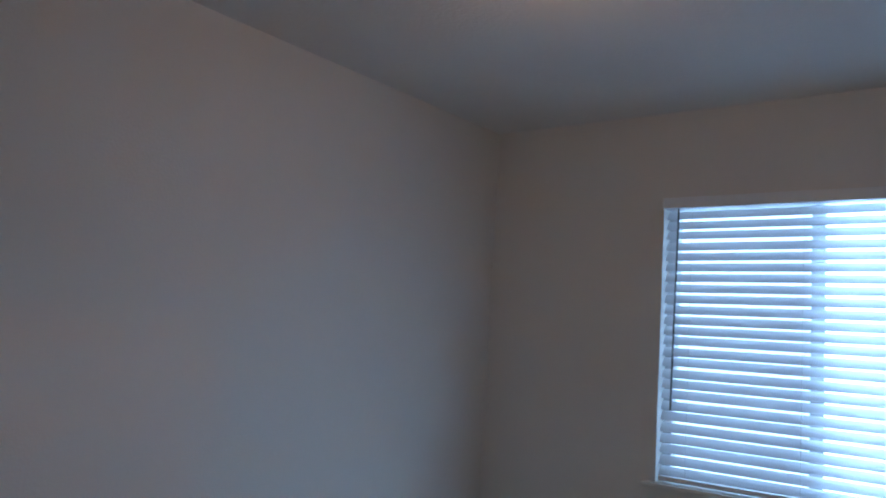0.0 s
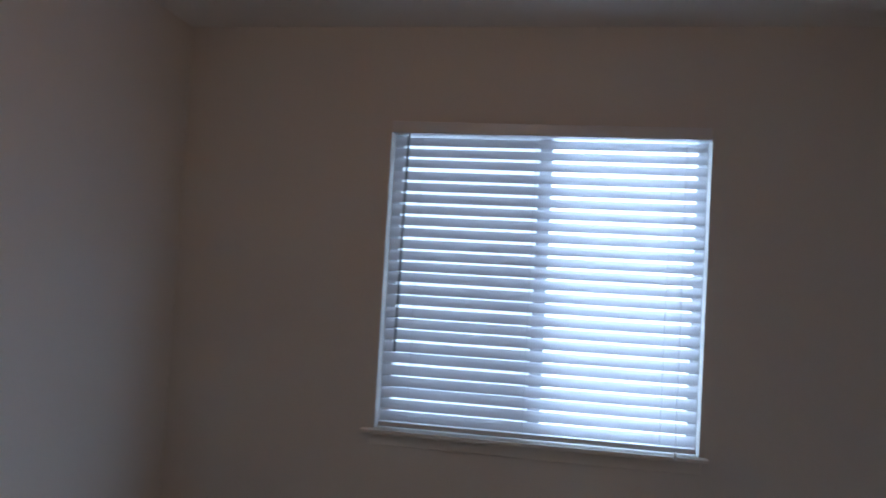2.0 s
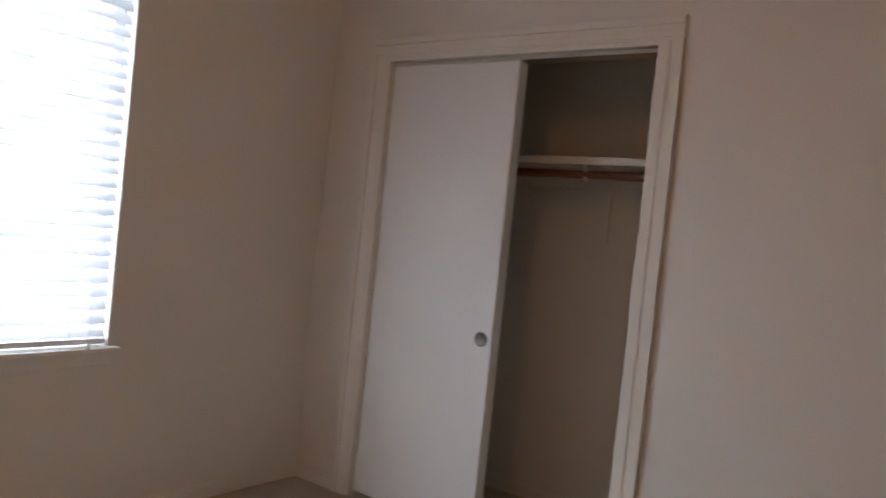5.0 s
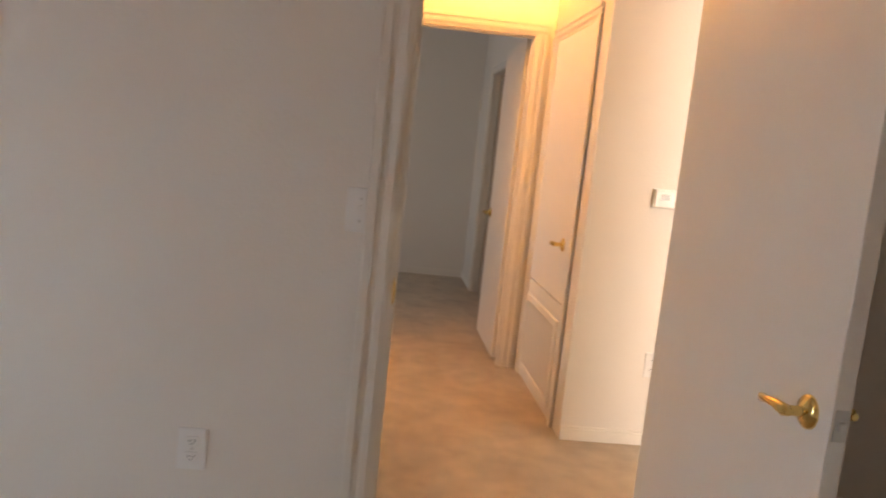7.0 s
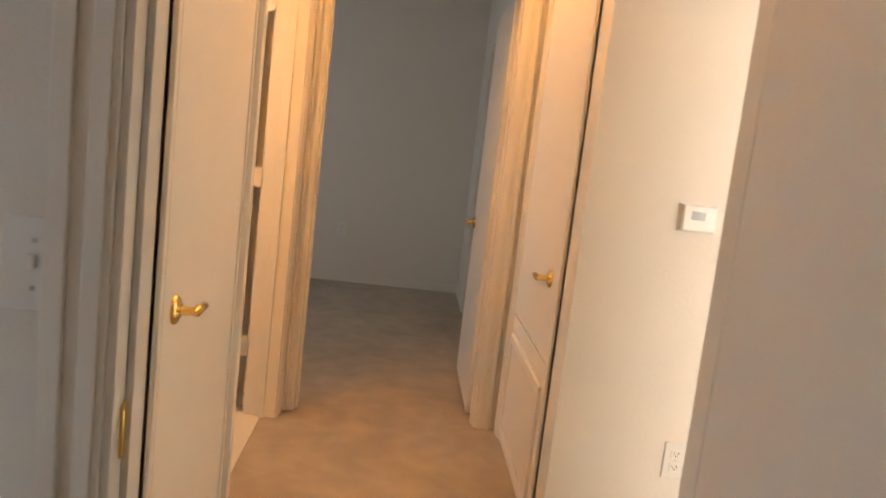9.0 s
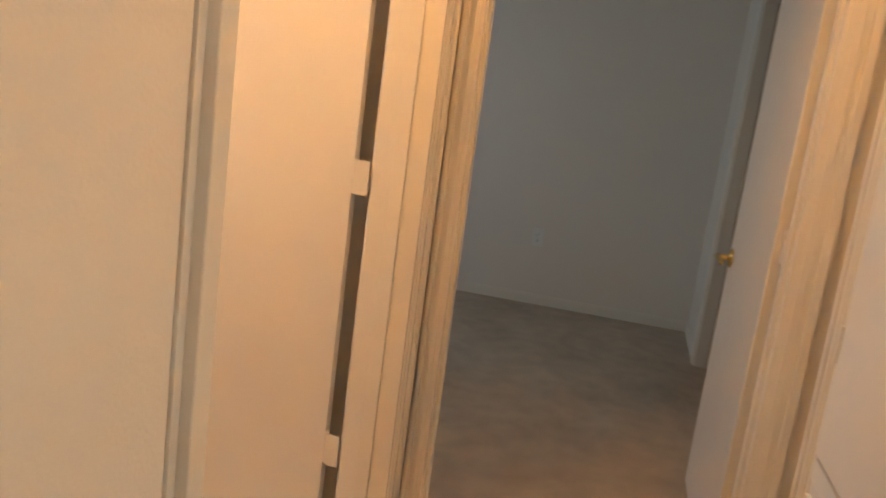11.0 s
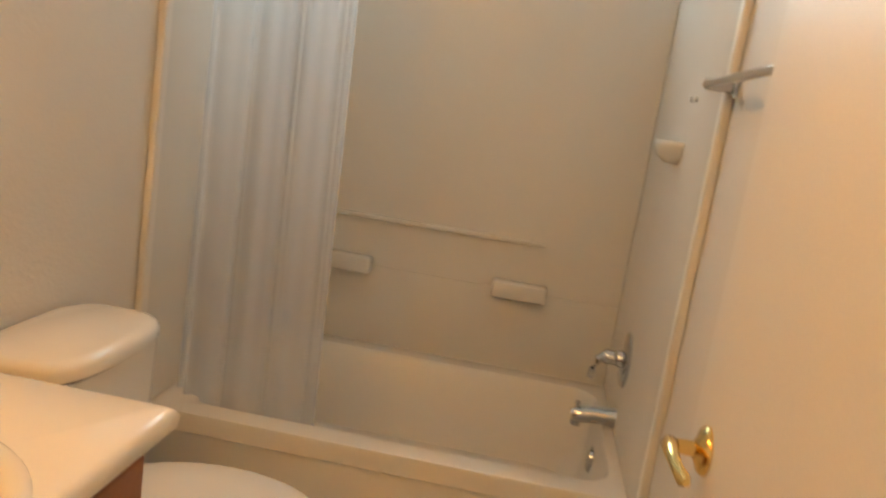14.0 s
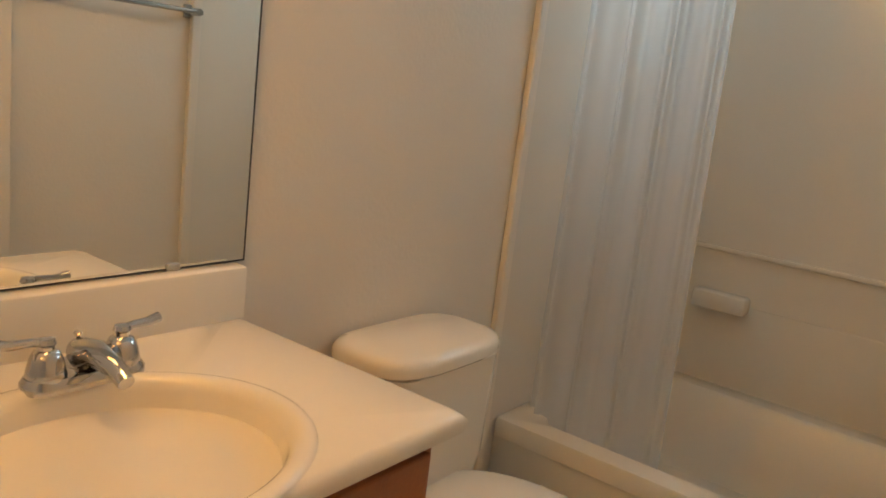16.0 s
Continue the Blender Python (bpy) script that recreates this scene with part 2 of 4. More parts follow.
# ---------------------------------------------------------------- plan
TOP = 2.54
NW_X = -3.49          # bedroom west wall
S_Y = -4.40           # bedroom south wall
WIN = (-2.47, -1.065, 0.70, 2.095)
CLO = (-1.672, -0.345, 2.055)
BED = (-3.620, -2.795, 2.03)
HALL_N, HALL_S = -2.68, -3.70
FURN_X = 1.385
B2_X = 2.55
B2 = (-3.60, -2.735, 2.00)
BATH = (1.390, 2.438, 2.02)
BW, BE, BN, BS = 1.235, 2.54, 0.13, -2.55
BWIN = (1.28, 2.43, 1.742, 2.28)
FAR_X = 5.75
TUB_Y, TUB_Z = -0.758, 0.355

ground = solid("ground", boxes((-400, 400, -400, 400, -0.45, -0.40)), GROUND, "grassy ground around the house", "ground")
part_floor = solid("floor", boxes((NW_X - 0.12, FAR_X + 0.12, -7.3, 0.1, -0.12, 0.0)), CARPET, "beige cut-pile carpet with vacuum and traffic marks", "carpet")
solid("floor_bathroom", boxes((BW, BE, HALL_N + 0.06, BN, 0.0, 0.006)), VINYL, "cream sheet vinyl flooring in the bathroom", "vinyl floor")
solid("ceiling", boxes((NW_X - 0.12, FAR_X + 0.12, -7.3, 0.35, TOP, TOP + 0.12)), CEIL, "flat white textured ceiling", "ceiling")

# bedroom
wall("wall_north", "y", 0.0, 0.14, NW_X - 0.12, 0.80, TOP, [(WIN[0], WIN[1], WIN[2], WIN[3])])
wall("wall_west", "x", NW_X, -0.12, S_Y - 0.11, 0.0, TOP)
wall("wall_south", "y", S_Y, -0.11, NW_X, 0.11, TOP)
wall("wall_east", "x", 0.0, 0.11, S_Y, 0.0, TOP, [(BED[0], BED[1], 0, BED[2]), (CLO[0], CLO[1], 0, CLO[2])])
# closet behind the sliding doors
wall("wall_closet_back", "x", 0.70, 0.10, -2.10, 0.0, TOP)
wall("wall_closet_north", "y", -0.14, 0.14, 0.11, 0.70, TOP)
wall("wall_closet_south", "y", -1.95, -0.15, 0.11, 0.70, TOP)
# hall
wall("wall_hall_north", "y", HALL_N, 0.13, 0.11, B2_X, TOP, [(BATH[0], BATH[1], 0, BATH[2]), (0.61, 1.352, 0, 2.02)])
solid("wall_linen", boxes((0.45, 1.40, -2.30, -2.25, 0, TOP)), WALL, "plain painted back of the linen closet", "wall")
solid("wall_hall_south", boxes((FURN_X + 0.10, 1.58, HALL_S - 0.10, HALL_S, 0, TOP), (2.44, B2_X, HALL_S - 0.10, HALL_S, 0, TOP), (1.58, 2.44, HALL_S - 0.10, HALL_S, 1.97, TOP), (1.58, 2.44, HALL_S - 0.10, HALL_S, 0.50, 0.53),
      (1.58, 1.66, HALL_S - 0.10, HALL_S, 0, 0.50), (2.41, 2.44, HALL_S - 0.10, HALL_S, 0, 0.50), (1.66, 2.41, HALL_S - 0.10, HALL_S, 0, 0.05)), WALL, "off-white painted plasterboard wall", "wall")
wall("wall_thermostat", "x", FURN_X, 0.10, -7.2, HALL_S, TOP)
# The gloom behind the grille is put into this sheet's colour.
solid("wall_furnace", boxes((FURN_X + 0.10, B2_X, HALL_S - 0.62, HALL_S - 0.58, 0, TOP)), DARK, "back of the furnace closet, coloured dark for the shade inside", "wall")
wall("wall_hall_end", "x", B2_X, 0.10, -7.2, BN + 0.2, TOP, [(B2[0], B2[1], 0, B2[2])])
# living area that the hall opens to
wall("wall_living_west", "x", -3.0, -0.12, -7.2, S_Y - 0.11, TOP, [(-6.5, -4.9, 0.7, 2.1)])
# Unseen wall, run on to FAR_X so that no sunlight leaks in.
wall("wall_living_south", "y", -7.2, -0.12, -3.0, FAR_X, TOP)
# far bedroom
# Its unseen length south of the far bedroom is added against sunlight too.
wall("wall_far_east", "x", FAR_X, 0.12, -7.3, -0.1, TOP)
wall("wall_far_south", "y", -3.70, -0.10, B2_X + 0.10, FAR_X, TOP, [(4.22, 5.02, 0, 1.99)])
solid("wall_far_closet", boxes((3.95, FAR_X, -4.42, -4.36, 0, TOP), (3.90, 3.95, -4.42, -3.80, 0, TOP)), WALL, "shaded back wall of the far bedroom's closet", "wall")
wall("wall_far_north", "y", -0.62, 0.12, B2_X + 0.10, FAR_X, TOP, [(3.5, 4.7, 0.8, 2.0)])
# bathroom
wall("wall_bath_west", "x", BW, -0.10, BS - 0.0, BN + 0.1, TOP)
wall("wall_bath_east", "x", BE, 0.0095, BS, BN, TOP)
wall("wall_bath_north", "y", BN, 0.14, BW, B2_X, TOP, [(BWIN[0], BWIN[1], BWIN[2], BWIN[3])])


def skirting(name, axis, at, out, start, end):
    bm = bmesh.new()
    for z0, z1, d in ((0.0, 0.055, 0.012), (0.055, 0.068, 0.008)):
        a, b = sorted((at, at + out * d))
        if axis == "x":
            box(bm, a, b, start, end, z0, z1, 0.0015)
        else:
            box(bm, start, end, a, b, z0, z1, 0.0015)
    solid(name, bm, TRIM, "narrow off-white wooden skirting board", "baseboard")


for n, s in enumerate([
    ("y", 0.0, -1, NW_X, 0.0), ("x", NW_X, 1, S_Y, 0.0), ("y", S_Y, 1, NW_X, 0.0), ("x", 0.0, -1, -2.765, -1.765), ("x", 0.0, -1, -0.260, 0.0),
    ("x", 0.70, -1, -1.95, -0.14), ("y", -1.95, 1, 0.11, 0.70), ("x", FURN_X, -1, -7.2, HALL_S), ("x", FAR_X, -1, -3.70, -0.62), ("y", -3.70, 1, 5.07, FAR_X), ("y", -3.70, 1, B2_X + 0.10, 4.17),
    ("y", HALL_N, -1, 0.11, 0.545)]):
    skirting("baseboard_%d" % (n + 1), *s)


# ---------------------------------------------------------------- doors and casings
def casing_profile(bm, axis, face, out, u0, u1, z0, z1, upright, inner):
    """One board of a moulded casing: a flat with a raised bead along its outer side."""
    w = (u1 - u0) if upright else (z1 - z0)
    steps = ((0.0, 1.0, 0.010), (0.12, 0.42, 0.015), (0.66, 1.0, 0.019))
    for f0, f1, d in steps:
        a, b = sorted((face, face + out * d))
        if upright:
            p, q = (u0 + f0 * w, u0 + f1 * w) if inner == "low" else (u1 - f1 * w, u1 - f0 * w)
            z = (z0, z1)
        else:
            p, q = u0, u1
            z = (z0 + f0 * w, z0 + f1 * w)
        if axis == "x":
            box(bm, a, b, p, q, z[0], z[1], 0.002)
        else:
            box(bm, p, q, a, b, z[0], z[1], 0.002)


def doorway(name, axis, face, out, u0, u1, top, depth, width=0.062, stops=True, both=True, label="off-white moulded door casing and jamb", left=None, right=None, bare=""):
    """Jamb lining through the wall with a casing on each side. face: the wall's near face; out: the sign away from the wall there."""
    t = thing(name, label, "door frame", kind="structure")
    lw, rw = left or width, right or width
    sides = [(face, out)] + ([(face - out * depth, -out)] if both else [])
    for f, o in sides:
        for nm, (p, q, up, inner) in {"casing_low": (u0 - lw, u0 + 0.004, True, "high"), "casing_high": (u1 - 0.004, u1 + rw, True, "low")}.items():
            if nm == bare and o == out:
                continue
            bm = bmesh.new()
            casing_profile(bm, axis, f, o, p, q, 0.0, top, True, inner)
            part("side_casing", bm, TRIM, t)
        bm = bmesh.new()
        casing_profile(bm, axis, f, o, u0 - (0.0 if bare == "casing_low" else lw), u1 + (0.0 if bare == "casing_high" else rw), top, top + width, False, "low")
        part("head_casing", bm, TRIM, t)
    a, b = sorted((face + out * 0.004, face - out * (depth + 0.004)))
    for p, q, z0, z1 in ((u0 - 0.002, u0 + 0.016, 0, top), (u1 - 0.016, u1 + 0.002, 0, top), (u0 + 0.016, u1 - 0.016, top - 0.016, top + 0.002)):
        bm = boxes((a, b, p, q, z0, z1) if axis == "x" else (p, q, a, b, z0, z1), bevel=0.0015)
        part("jamb", bm, TRIM, t)
    if stops:
        m = (a + b) / 2
        for p, q, z0, z1 in ((u0 + 0.016, u0 + 0.026, 0, top - 0.016), (u1 - 0.026, u1 - 0.016, 0, top - 0.016), (u0 + 0.026, u1 - 0.026, top - 0.026, top - 0.016)):
            bm = boxes((m - 0.018, m + 0.018, p, q, z0, z1) if axis == "x" else (p, q, m - 0.018, m + 0.018, z0, z1), bevel=0.0015)
            part("door_stop", bm, TRIM, t)
    return t


def lever(parent, at, axis, out, along, mat=BRASS):
    """Door furniture: a rose and a curved lever. axis/out: the door's face; along: the lever's way (+-1)."""
    d = Vector((out, 0, 0)) if axis == "x" else Vector((0, out, 0))
    s = Vector((0, along, 0)) if axis == "x" else Vector((along, 0, 0))
    p = Vector(at)
    turn = d.to_track_quat("Z", "Y").to_matrix().to_4x4()
    rose = lathe([(0.0, 0), (0.033, 0), (0.033, 0.004), (0.029, 0.009), (0.020, 0.012), (0.014, 0.016), (0.0, 0.016)], Matrix.Translation(p) @ turn, 28)
    h = part("door_handle", rose, mat, parent, "polished brass lever handle", True)
    neck = tube([p + d * 0.012, p + d * 0.045], [0.011, 0.0095])
    part("neck", neck, mat, h, "", True)
    base = p + d * 0.047
    pts = [base - s * 0.014, base, base + s * 0.03 + d * 0.004 + Vector((0, 0, 0.003)), base + s * 0.065 + d * 0.002 + Vector((0, 0, -0.001)), base + s * 0.092 - d * 0.004 + Vector((0, 0, -0.006)), base + s * 0.104 - d * 0.005 + Vector((0, 0, -0.004))]
    part("grip", tube(pts, [0.007, 0.0125, 0.0098, 0.0080, 0.0095, 0.005]), mat, h, "", True)
    return h


def hinge(parent, x, y, z):
    h = part("hinge", tube([(x, y, z - 0.044), (x, y, z + 0.044)], 0.006, 10), TRIM, parent, "painted-over butt hinge", True)
    return h


def leaf_box(name, bm_row, mat, t, bevel=0.0025):
    return part(name, boxes(bm_row, bevel=bevel), mat, t)


# bedroom door, standing open into the room
doorway("door_1", "x", 0.0, -1, BED[0], BED[1], BED[2], 0.11, 0.075)
t = thing("bedroom_door", "plain off-white flush door standing open into the bedroom", "door", (-0.02, -3.58, 0))
leaf_box("leaf", (-0.828, -0.006, -3.612, -3.576, 0.015, 2.015), DOOR, t)
lever(t, (-0.757, -3.576, 0.885), "y", 1, 1)
lever(t, (-0.757, -3.612, 0.885), "y", -1, 1)
part("latch_plate", boxes((-0.8305, -0.8280, -3.607, -3.581, 0.856, 0.914), bevel=0.0005), STEEL, t, "steel latch plate on the door's edge")
part("latch_bolt", boxes((-0.842, -0.8305, -3.600, -3.588, 0.876, 0.894), bevel=0.003), STEEL, t)
for z in (0.25, 1.03, 1.80):
    hinge(t, -0.004, -3.616, z)
strike = thing("strike_plate", "worn brass strike plate let into the bedroom door jamb", "strike plate", (0.04, BED[1] - 0.02, 0.9))
part("plate", boxes((0.022, 0.058, BED[1] - 0.019, BED[1] - 0.0165, 0.855, 0.93), bevel=0.0008), BRASS, strike)
part("lip", tube([(0.019, BED[1] - 0.020, 0.862), (0.013, BED[1] - 0.022, 0.893), (0.019, BED[1] - 0.020, 0.924)], 0.003, 8), BRASS, strike, "", True)

# linen closet door in the hall, closed
doorway("door_2", "y", HALL_N, -1, 0.61, 1.352, 2.02, 0.13, 0.062, both=False, bare="casing_high")
t = thing("linen_closet_door", "closed plain off-white flush door in the hall", "door", (0.93, HALL_N, 0))
leaf_box("leaf", (0.628, 1.335, HALL_N + 0.001, HALL_N + 0.040, 0.02, 2.0), DOOR, t)
lever(t, (0.72, HALL_N + 0.001, 0.885), "y", -1, 1)

# bathroom door, standing open against the east wall
door_frame = doorway("door_3", "y", HALL_N, -1, BATH[0], BATH[1], BATH[2], 0.13, 0.070, bare="casing_low")
part("side_casing", boxes((1.354, BATH[0] + 0.004, HALL_N - 0.022, HALL_N, 0.0, BATH[2] + 0.07), bevel=0.003), TRIM, door_frame, "plain flat casing board")
t = thing("bathroom_door", "plain off-white flush door folded back against the bathroom wall", "door", (2.445, -2.487, 0))
leaf_box("leaf", (2.445, 2.480, -2.487, -1.535, 0.018, 2.0), DOOR, t)
lever(t, (2.445, -1.632, 0.866), "x", -1, -1)
t.rotation_euler = (0, 0, radians(-0.2))
for z in (0.32, 1.065, 1.80):
    hinge(t, 2.438, -2.495, z)
    part("hinge_leaf", boxes((2.4215, 2.4235, -2.537, -2.501, z - 0.044, z + 0.044)), TRIM, t)

# far bedroom door, standing open
doorway("door_4", "x", B2_X, -1, B2[0], B2[1], B2[2], 0.10, 0.062, right=0.037)
t = thing("far_bedroom_door", "plain white flush door opened into the far bedroom", "door", (2.66, -3.58, 0))
leaf_box("leaf", (2.694, 3.440, -3.596, -3.560, 0.015, 1.985), DOOR, t)
lever(t, (3.375, -3.560, 0.875), "y", 1, -1)
for z in (0.28, 1.03, 1.78):
    hinge(t, 2.680, -3.588, z)
    part("hinge_leaf", boxes((2.652, 2.694, -3.5815, -3.578, z - 0.044, z + 0.044)), TRIM, t)

# furnace closet door over a return-air grille
doorway("door_5", "y", HALL_S, 1, 1.58, 2.44, 1.97, 0.10, 0.055, stops=False, both=False)
t = thing("furnace_closet_door", "closed off-white flush furnace closet door above a vent", "door", (2.0, HALL_S, 0.6))
leaf_box("leaf", (1.598, 2.422, HALL_S - 0.030, HALL_S + 0.004, 0.594, 1.951), DOOR, t)
lever(t, (1.735, HALL_S + 0.004, 0.875), "y", 1, 1)
for z in (0.86, 1.75):
    hinge(t, 2.424, HALL_S + 0.008, z)
solid("trim_furnace_rail", boxes((1.598, 2.422, HALL_S - 0.05, HALL_S + 0.003, 0.53, 0.585), bevel=0.002), TRIM, "painted rail between furnace door and grille", "trim")
t = thing("return_air_grille", "off-white stamped steel return-air grille with upright louvres", "vent", (2.03, HALL_S, 0.05))
for nm, r in (("frame_left", (2.375, 2.41, 0.05, 0.50)), ("frame_right", (1.66, 1.695, 0.05, 0.50)), ("frame_top", (1.695, 2.375, 0.465, 0.50)), ("frame_bottom", (1.695, 2.375, 0.05, 0.085))):
    part("frame", boxes((r[0], r[1], HALL_S - 0.01, HALL_S + 0.012, r[2], r[3]), bevel=0.002), TRIM, t)
louvre = boxes((-0.002, 0.002, -0.012, 0.012, 0.085, 0.465))
first = part("louvre", louvre, TRIM, t)
first.matrix_basis = pose(1.71, HALL_S - 0.004, 0, 0, 0, 35)
first.matrix_parent_inverse = t.matrix_world.inverted()
for i in range(1, 38):
    c = first.copy()
    scene.collection.objects.link(c)
    c.matrix_basis = pose(1.71 + i * 0.0178, HALL_S - 0.004, 0, 0, 0, 35)

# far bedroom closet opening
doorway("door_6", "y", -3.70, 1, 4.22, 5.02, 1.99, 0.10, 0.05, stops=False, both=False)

# Panel added here; its brown tint carries the dimness of the opening.
t = thing("far_closet_door", "closed sliding closet door in the far bedroom, its shade painted in as tan", "closet door", (4.62, -3.75, 0))
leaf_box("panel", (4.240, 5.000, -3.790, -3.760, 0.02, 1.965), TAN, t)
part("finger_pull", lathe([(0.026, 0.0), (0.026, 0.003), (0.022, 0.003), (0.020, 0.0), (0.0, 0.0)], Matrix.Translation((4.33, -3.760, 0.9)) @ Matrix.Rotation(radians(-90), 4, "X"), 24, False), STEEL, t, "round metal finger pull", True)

# ---------------------------------------------------------------- bedroom closet
doorway("door_7", "x", 0.0, -1, CLO[0], CLO[1], CLO[2], 0.11, 0.085, stops=False, both=False, label="off-white moulded closet casing with a sliding-door track")
t = thing("sliding_closet_door", "white flush sliding closet door with a round finger pull", "closet door", (0.05, -0.7, 0))
leaf_box("panel", (0.030, 0.062, -1.050, -0.363, 0.02, 2.030), SLIDING, t)
turn = Matrix.Translation((0.030, -0.998, 0.845)) @ Matrix.Rotation(radians(-90), 4, "Y")
part("finger_pull", lathe([(0.032, 0.0), (0.032, 0.003), (0.027, 0.004), (0.024, 0.0015), (0.0, 0.001)], turn, 32, False), PULL, t, "round satin metal finger pull", True)
t = thing("sliding_closet_door", "white flush sliding closet door slid behind the other", "closet door", (0.09, -0.75, 0))
leaf_box("panel", (0.072, 0.104, -1.043, -0.367, 0.02, 2.030), SLIDING, t)
solid("trim_closet_track", boxes((0.022, 0.108, CLO[0] + 0.016, CLO[1] - 0.016, 2.019, 2.035)), STEEL, "metal sliding-door track under the closet head", "track")
t = thing("closet_shelf", "white closet shelf with a dark wooden hanging rod under it", "shelf", (0.5, -1.0, 1.6))
part("board", boxes((0.36, 0.70, -1.95, -0.14, 1.645, 1.664), bevel=0.002), TRIM, t)
part("cleat", boxes((0.68, 0.70, -1.95, -0.14, 1.555, 1.645), bevel=0.002), TRIM, t)
part("front_edge", boxes((0.352, 0.360, -1.95, -0.14, 1.632, 1.666), bevel=0.002), TRIM, t)
part("hanging_rod", tube([(0.42, -1.945, 1.595), (0.42, -0.145, 1.595)], 0.019, 16), ROD, t, "dark stained wooden rod", True)
part("bracket", boxes((0.392, 0.70, -1.215, -1.195, 1.622, 1.645), (0.674, 0.69, -1.215, -1.195, 1.30, 1.622), (0.405, 0.435, -1.215, -1.195, 1.565, 1.622), bevel=0.002), TRIM, t, "white metal shelf bracket")


# ---------------------------------------------------------------- windows and blind
def window_frame(name, x0, x1, z0, z1, y, label):
    t = thing(name, label, "window", ((x0 + x1) / 2, y, z0), kind="structure")
    f = 0.045
    for r in ((x0, x1, z0, z0 + f), (x0, x1, z1 - f, z1), (x0, x0 + f, z0 + f, z1 - f), (x1 - f, x1, z0 + f, z1 - f)):
        part("window_frame", boxes((r[0], r[1], y, y + 0.06, r[2], r[3]), bevel=0.003), VINYLFRAME, t)
    m = (x0 + x1) / 2
    part("meeting_stile", boxes((m - 0.03, m + 0.03, y + 0.008, y + 0.05, z0 + f, z1 - f), bevel=0.003), VINYLFRAME, t)
    return t, m, f


t, m, f = window_frame("window_1", WIN[0], WIN[1], WIN[2], WIN[3], 0.075, "white vinyl sliding window with an insect screen")
for a, b in ((WIN[0] + f, m - 0.03), (m + 0.03, WIN[1] - f)):
    p = part("pane", boxes((a, b, 0.100, 0.104, WIN[2] + f, WIN[3] - f)), PANE, t)
    p.visible_shadow = False
part("insect_screen", boxes((WIN[0] + f, m - 0.03, 0.128, 0.1285, WIN[2] + f, WIN[3] - f)), SCREEN, t, "grey insect screen")
part("window_sill", boxes((WIN[0] - 0.055, WIN[1] + 0.035, -0.045, 0.012, 0.690, 0.708), (WIN[0] + 0.002, WIN[1] - 0.002, 0.012, 0.075, 0.690, 0.708), bevel=0.003), TRIM, t, "off-white projecting sill")
part("apron", boxes((WIN[0] - 0.02, WIN[1] + 0.01, -0.012, -0.001, 0.635, 0.690), bevel=0.003), TRIM, t)


def blind(x0, x1, z0, z1):
    t = thing("venetian_blind", "half-closed white vinyl venetian blind in the window", "blind", ((x0 + x1) / 2, 0.0, z0))
    part("head_rail", boxes((x0, x1, -0.048, 0.036, z1 - 0.048, z1 + 0.004), bevel=0.003), VINYLFRAME, t, "white steel head rail")
    part("bottom_rail", boxes((x0 + 0.006, x1 - 0.006, -0.012, 0.036, z0 + 0.008, z0 + 0.030), bevel=0.004), VINYLFRAME, t, "white bottom rail")
    lo, hi, n = z0 + 0.055, z1 - 0.075, 25
    bm = bmesh.new()
    prof = []
    for k in range(7):
        u = -0.025 + 0.05 * k / 6
        prof.append((u, 0.004 * (1 - (u / 0.025) ** 2)))
    tilt = radians(57)
    ends = []
    for x in (x0 + 0.006, x1 - 0.006):
        top = [bm.verts.new((x, u * math.cos(tilt) - w * math.sin(tilt), u * math.sin(tilt) + w * math.cos(tilt))) for u, w in prof]
        bot = [bm.verts.new((x, u * math.cos(tilt) - (w - 0.0012) * math.sin(tilt), u * math.sin(tilt) + (w - 0.0012) * math.cos(tilt))) for u, w in prof]
        ends.append(top + bot[::-1])
    k = len(ends[0])
    for i in range(k):
        j = (i + 1) % k
        bm.faces.new((ends[0][i], ends[0][j], ends[1][j], ends[1][i]))
    for e in ends:
        bm.faces.new(e)
    bmesh.ops.recalc_face_normals(bm, faces=bm.faces)
    s = part("slat", bm, SLAT, t, "", True)
    rng = random.Random(4)
    s.matrix_parent_inverse = t.matrix_world.inverted()
    for i in range(n):
        c = s if i == 0 else s.copy()
        if i:
            scene.collection.objects.link(c)
        c.matrix_basis = pose((x0 + x1) / 2 * 0, 0.010 + rng.uniform(-0.001, 0.001), lo + (hi - lo) * i / (n - 1), rng.uniform(-1.5, 1.5), rng.uniform(-0.08, 0.08), 0)
    w = x1 - x0
    for u in (0.10, 0.47, 0.89):
        x = x0 + u * w
        for y in (-0.014, 0.034):
            part("ladder_cord", tube([(x, y, z0 + 0.03), (x, y, z1 - 0.045)], 0.0012, 6), PLASTIC, t)
    part("tilt_wand", tube([(x0 + 0.075, -0.030, z1 - 0.05), (x0 + 0.070, -0.045, 1.06)], 0.0048, 8), SCREENGREY, t, "clear grey plastic tilt wand", True)
    cord = part("lift_cord", tube([(x1 - 0.095, -0.030, z1 - 0.05), (x1 - 0.090, -0.042, z0 + 0.02)], 0.0016, 6), PLASTIC, t)
    part("tassel", lathe([(0.002, 0), (0.007, -0.01), (0.008, -0.035), (0.0, -0.036)], pose(x1 - 0.090, -0.042, z0 + 0.02), 10), PLASTIC, cord)
    return t


blind(WIN[0] + 0.012, WIN[1] - 0.010, 0.712, 2.090)

t, m, f = window_frame("window_2", BWIN[0], BWIN[1], BWIN[2], BWIN[3], BN + 0.05, "white vinyl bathroom window above the tub")
